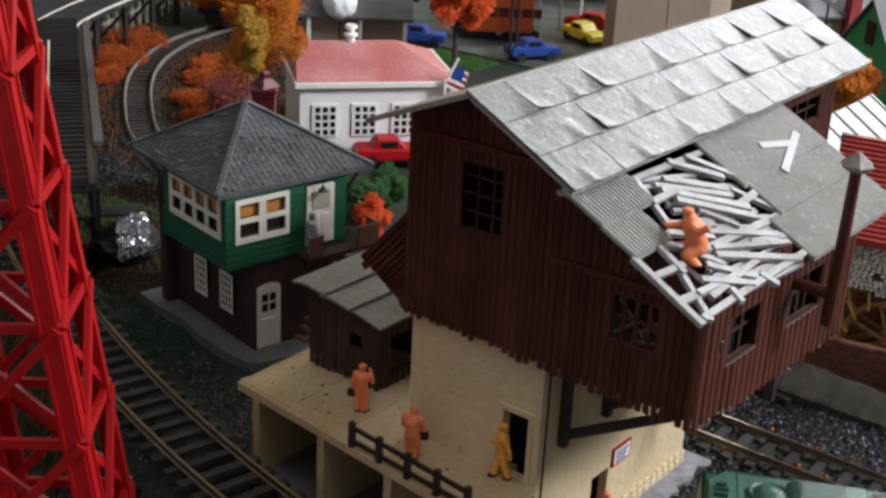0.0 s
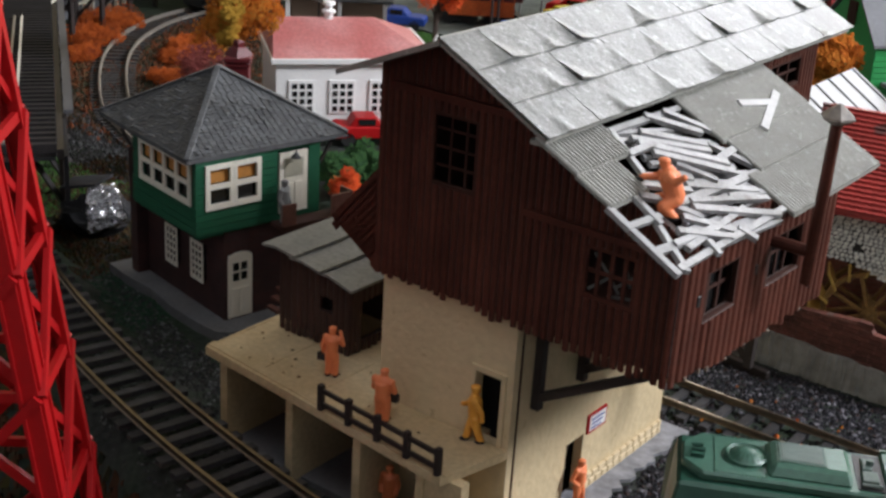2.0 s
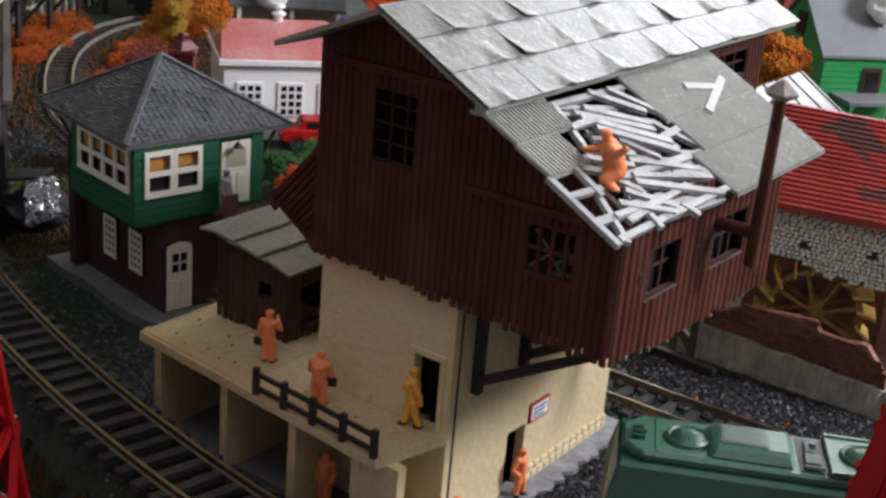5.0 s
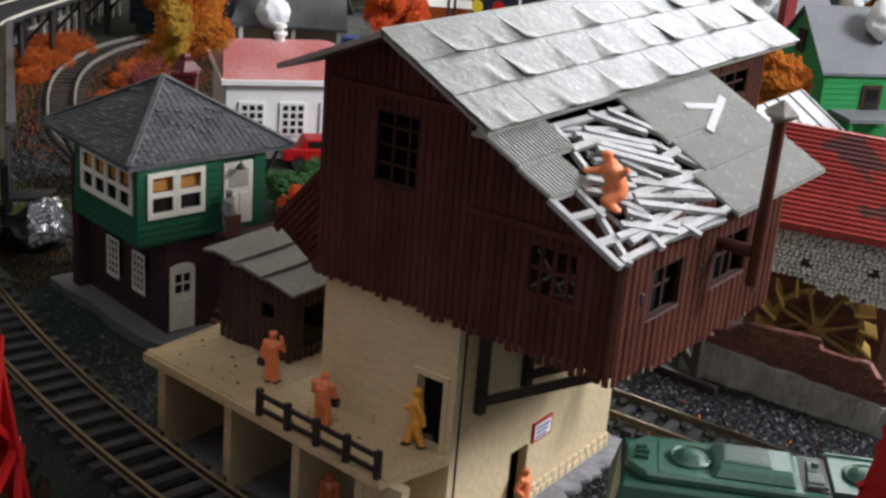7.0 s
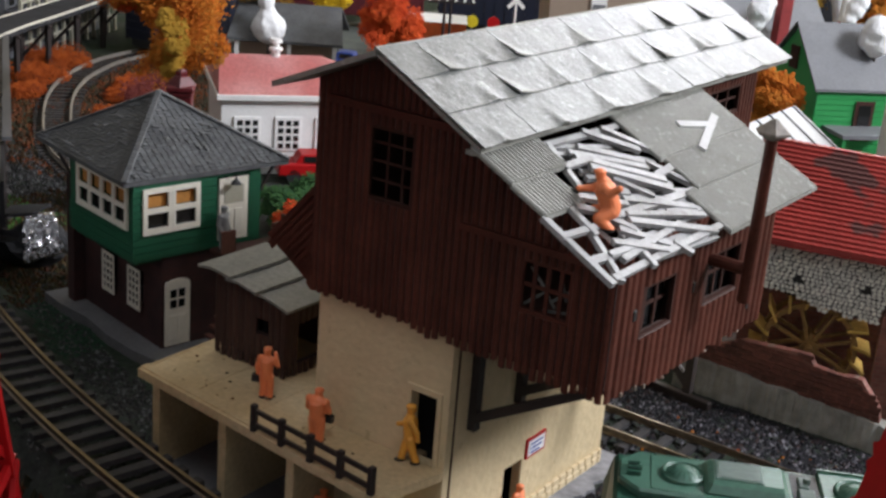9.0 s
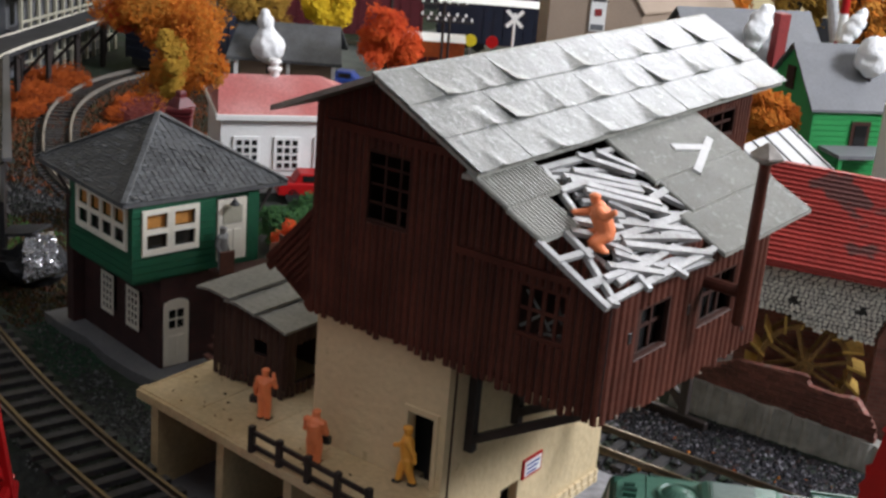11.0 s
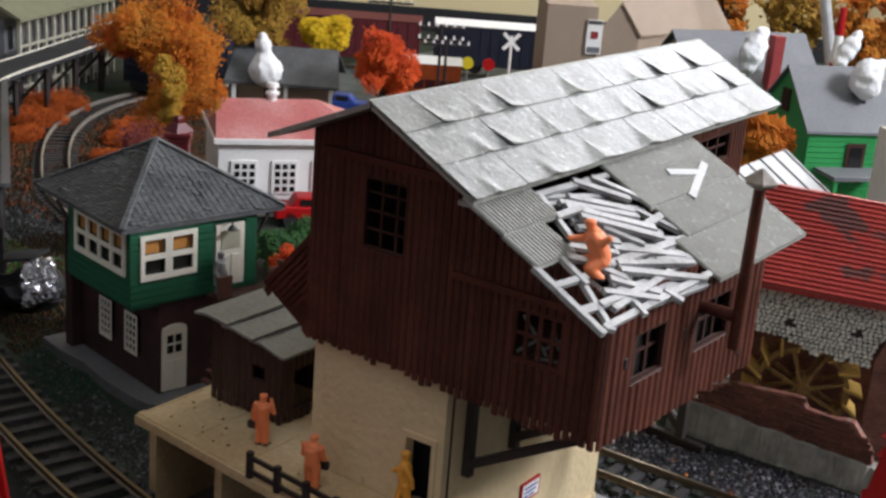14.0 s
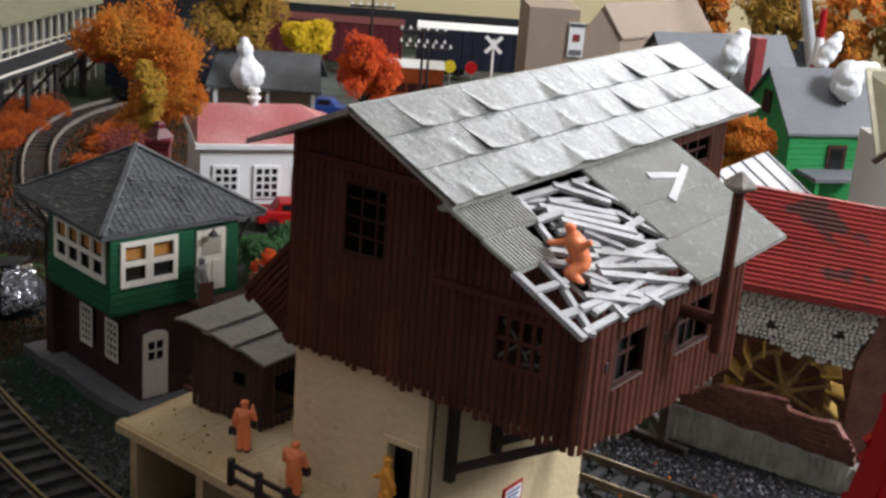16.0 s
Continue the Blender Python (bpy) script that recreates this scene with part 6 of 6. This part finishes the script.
for k, z, mat in ((20.8, 1.9, CREAM), (24.8, 1.7, RAILBEND)):
    bm = bmesh.new()
    bar(bm, side_a + across * k + Vector((0, 0, z)), side_a.lerp(side_b, 0.78) + across * (k + 1.2) + Vector((0, 0, z)), 1.1, 1.6)
    part("guard_rail", bm, mat, trestle, "thin pale guard rail")
for k in (4, 24):
    bm = bmesh.new()
    bar(bm, side_a + across * k - Vector((0, 0, 3)), side_b + across * k - Vector((0, 0, 3)), 2.5, 4)
    part("stringer", bm, BLACKWOOD, trestle)
bm = bmesh.new()
bar(bm, side_a.lerp(side_b, 0.155), side_b, 4.0, 1.6)
part("side_board", bm, SIDEBOARD, trestle, "flat grey side board")
bm = bmesh.new()
bar(bm, side_a + across * 2.2 - Vector((0, 0, 13)), side_a.lerp(side_b, 0.6) + across * 2.2 - Vector((0, 0, 13)), 1.6, 18)
part("girder", bm, DARK, trestle, "black girder plate under the deck edge")
for i in range(9):
    p = side_a.lerp(side_b, 0.17 + 0.82 * i / 8)
    for k in (3, 25):
        q = p + across * k
        bm = bmesh.new()
        bar(bm, Vector((q.x, q.y, -1)), q - Vector((0, 0, 2)), 3, 3, (1, 0, 0))
        part("leg", bm, BLACKWOOD, trestle)
    bm = bmesh.new()
    q = p + across * 25
    bar(bm, Vector((p.x, p.y, 4)), Vector((q.x, q.y, p.z - 6)), 2, 2, (1, 0, 0))
    part("cross_brace", bm, BLACKWOOD, trestle)
bridge = thing("curved_bridge", 0, 0, 0, 0, "curved grey bridge deck with cream kerbs", "bridge")
c = spline([(-472, 186, 37), (-490, 205, 37), (-509, 228, 37), (-525, 250, 37), (-543, 282, 37), (-560, 318, 37), (-582, 362, 37), (-606, 410, 37), (-630, 460, 37)], 6)
for nm, o0, o1, z0, z1, mat in (("deck", -13, 13, -4, 0, TRESTLE), ("kerb", -14, -13, -0.6, 0.8, CREAM), ("kerb", 13, 14, -0.6, 0.8, CREAM)):
    bm = bmesh.new()
    prev = None
    for i, p in enumerate(c):
        d = (c[min(i + 1, len(c) - 1)] - c[max(i - 1, 0)]).normalized()
        n = d.cross(Vector((0, 0, 1))).normalized()
        ring = [bm.verts.new(p + n * o + Vector((0, 0, z))) for o, z in ((o0, z0), (o1, z0), (o1, z1), (o0, z1))]
        if prev:
            for k in range(4):
                bm.faces.new((prev[k], prev[(k + 1) % 4], ring[(k + 1) % 4], ring[k]))
        prev = ring
    part(nm, bm, mat, bridge)
for i in range(3, len(c), 7):
    d = (c[i] - c[i - 1]).normalized()
    n = d.cross(Vector((0, 0, 1)))
    for k in (-10, 10):
        bm = bmesh.new()
        q = c[i] + n * k
        bar(bm, (q.x, q.y, -1), (q.x, q.y, 33), 3, 3, (1, 0, 0))
        part("pier", bm, BLACKWOOD, bridge)
    bm = bmesh.new()
    bar(bm, c[i] - n * 12 - Vector((0, 0, 32)), c[i] + n * 12 - Vector((0, 0, 6)), 2, 2.4, d)
    part("cross_brace", bm, BLACKWOOD, bridge)

# ---- railway cars at the back ----


def boxcar(x, y, z, rz, l, body, roofm, label, height=46.0, catwalk=True, name="boxcar"):
    t = thing(name, x, y, z, rz, label, "railway car", "railway cars")
    bm = bmesh.new()
    box(bm, -l / 2, l / 2, -16, 16, 8, height - 3)
    part("body", bevelled(bm, 0.5), body, t)
    bm = bmesh.new()
    solid(bm, [(-l / 2 - 1, -17, height - 3), (-l / 2 - 1, 0, height + 1), (-l / 2 - 1, 17, height - 3)], (l + 2, 0, 0))
    part("roof", bm, roofm, t)
    if catwalk:
        part("roof_walk", boxes((-l / 2 - 1, l / 2 + 1, -3.2, 3.2, height + 0.6, height + 1.8)), TRESTLE, t)
    for i in range(round(l / 9)):
        u = -l / 2 + 4 + i * 9
        for y0 in (-16.7, 16):
            part("rib", boxes((u, u + 1, y0, y0 + 0.7, 9, height - 4)), body, t)
    for i in range(5):
        part("end_rib", boxes((-l / 2 - 0.9, -l / 2, -14.5, 14.5, 13 + 6 * i, 15.5 + 6 * i), bevel=0.3), body, t)
    for u in (-l * 0.33, l * 0.33):
        truck = part("bogie", boxes((u - 14, u + 14, -10, 10, 2.5, 8)), BLACK, t)
        for du in (-8, 8):
            for y0 in (-8.5, 8.5):
                bm = bmesh.new()
                rod(bm, (u + du, y0 - 1, 5), (u + du, y0 + 1, 5), 5, n=12)
                part("wheel", bm, BLACK, truck)
    return t



tagged(part("raised_bed", boxes((-420, 120, 790, 850, -1, 30)), DARK), "dark raised bed at the back", "roadbed", kind="structure")
boxcar(-560, 640, 4, 36, 150, MAROON, MAROON, "maroon boxcar at the back of the layout", catwalk=False)
for i in range(2):
    boxcar(-420 + 150 * i * 0.8, 742 + 150 * i * 0.6, 4, 36, 170, NAVY, WHITE, "long dark passenger car with a white roof at the back", catwalk=False, name="passenger_car")
boxcar(-398, 558, 0, 38, 50, ORANGEP, WHITE, "orange truck box with a white roof", 42, catwalk=False, name="truck_trailer")
part("stripe", boxes((-31, 31, -16.4, -16, 20, 27)), MAROON, bpy.data.objects["truck_trailer"])

sig = thing("crossing_signal", -372, 634, 0, 40, "white crossed boards signal on a post", "signal")
bm = bmesh.new()
rod(bm, (0, 0, 0), (0, 0, 56), 1.0, n=6)
part("post", bm, WHITE, sig)
for a in (-1, 1):
    bm = bmesh.new()
    bar(bm, (-6.5 * a, -1.2 - 0.4 * a, 45), (6.5 * a, -1.2 - 0.4 * a, 58), 0.7, 3.0, (0, 0, 1))
    part("crossed_board", bm, WHITE, sig)
for x, y, mat, lab in ((-384, 622, RED, "small red round sign on a post"), (-398, 612, YELLOW, "small yellow sign on a post")):
    g = thing("road_sign", x, y, 0, 40, lab, "sign")
    bm = bmesh.new()
    rod(bm, (0, 0, 0), (0, 0, 30), 0.8, n=6)
    part("post", bm, PEWTER, g)
    bm = bmesh.new()
    rod(bm, (0, -1.5, 32), (0, 0, 32), 5, n=12)
    part("disc", bm, mat, g)

boxcar(-551.5, 446, 4, 90.5, 88, NAVY, NAVY, "dark blue boxcar standing on the far bend", 48)

# back of the layout: black cloth skirt below a cream wall
ob = tagged(part("backdrop_cloth", boxes((-1290, 1290, -12, -4, -5, 24)), DARK), "black cloth strip along the back wall", "backdrop", kind="structure")
ob.matrix_basis = FAR

# ---- gravel, scrub and scatter ----


def scatter(name, n, where, size, mat, label, category, seed=1, flat=0.7, lift=0.3):
    rnd = random.Random(seed)
    vs, fs = [], []
    for i in range(n):
        x, y = where(rnd)
        z = ground_z(x, y) - 0.5
        s = size * rnd.uniform(0.5, 1.4)
        k = len(vs)
        a = rnd.uniform(0, math.tau)
        for j in range(4):
            b = a + j * math.pi / 2
            r = s * rnd.uniform(0.7, 1.2)
            vs.append((x + r * math.cos(b), y + r * math.sin(b), z + lift * s * rnd.uniform(-0.4, 0.6)))
        vs.append((x + rnd.uniform(-0.3, 0.3) * s, y + rnd.uniform(-0.3, 0.3) * s, z + s * flat * rnd.uniform(0.7, 1.5)))
        fs += [(k + j, k + (j + 1) % 4, k + 4) for j in range(4)]
    return tagged(raw(name, vs, fs, mat), label, category, kind="stuff")


def in_box(x0, x1, y0, y1):
    return lambda r: (r.uniform(x0, x1), r.uniform(y0, y1))


def gravel_place(r):
    while True:
        x, y = r.uniform(-10, 130), r.uniform(5, 165)
        if (x > 25 or y > 102) and (abs(y - 118.5) > 13 or r.random() < 0.12):
            return x, y


def bank(r):
    x = r.uniform(-240, 0)
    return x, rail_track_near(x) + r.uniform(2, 40 if x < -92 else 16)


scatter("gravel", 22000, gravel_place, 0.9, GRAVEL, "black coal gravel with grey stones", "gravel", 3)
scatter("gravel", 9000, bank, 0.8, DARKGRAVEL, "dark ballast beside the raised track", "gravel", 4)
scatter("gravel", 2600, lambda r: (lambda x: (x, rail_track_near(x) - r.uniform(-4, 24)))(r.uniform(-320, 100)), 0.7, DARKGRAVEL, "dark ballast under the raised track", "gravel", 5)
scatter("scrub", 5000, lambda r: (lambda x: (x, rail_track_near(x) - r.uniform(26, 90)))(r.uniform(-260, 60)), 2.2, LEAFDARK, "dark scrub with red and yellow leaves below the track", "scrub", 6, 1.2)
scatter("scrub", 7000, in_box(-330, -215, 40, 150), 1.3, LEAFDARK, "green and brown scatter behind the tower", "scrub", 7, 1.0)
scatter("scrub", 3000, in_box(-250, -165, 20, 55), 1.0, LEAFMOSS, "dark green powder scatter by the tower", "scrub", 8, 0.6)
scatter("scrub", 14000, in_box(-560, -300, 160, 420), 1.6, LEAFGROUND, "orange and brown scatter on both sides of the bend", "scrub", 9, 1.0)
scatter("turf", 3000, in_box(-405, -350, 462, 492), 1.2, LEAFTURF, "bright green turf patch under the red tree", "turf", 10, 1.2)

scatter("turf", 5000, in_box(-352, -282, 68, 125), 1.0, LEAFTURF, "bright green moss patches below the trestle", "turf", 11, 1.0)
scatter("gravel", 6000, in_box(-400, -285, 105, 185), 1.1, DARKGRAVEL, "dark stones and litter behind the foil heap", "gravel", 12, 0.8)
bend = spline(far_pts[6:], 3.0)


def on_bend(r):
    p = r.choice(bend)
    return p.x + r.uniform(-9, 9), p.y + r.uniform(-9, 9)


scatter("gravel", 5000, on_bend, 1.1, BALLAST, "brown-grey ballast between the rails of the bend", "gravel", 15, 1.3)

scatter("leaf_litter", 40, in_box(20, 110, 106, 150), 1.0, LEAFFLECK, "orange leaf flecks fallen on the track and gravel", "litter", 16, 1.0, 1.2)

rnd = random.Random(44)
vs, fs = [], []
for i in range(26):
    x, y = rnd.uniform(-84, 8), rnd.uniform(-8, 12)
    if y > -2 and x > -30:
        y = rnd.uniform(-14, -3)
    s = rnd.uniform(0.3, 0.9)
    k = len(vs)
    vs += [(x - s, y, 33.0), (x, y - s * 0.7, 33.05), (x + s, y + 0.2, 33.0), (x, y + s * 0.6, 33.35)]
    fs += [(k, k + 1, k + 3), (k + 1, k + 2, k + 3), (k + 2, k, k + 3)]
tagged(raw("leaf_litter", vs, fs, LEAFGROUND), "brown leaf flecks lying on the platform", "litter", kind="stuff")
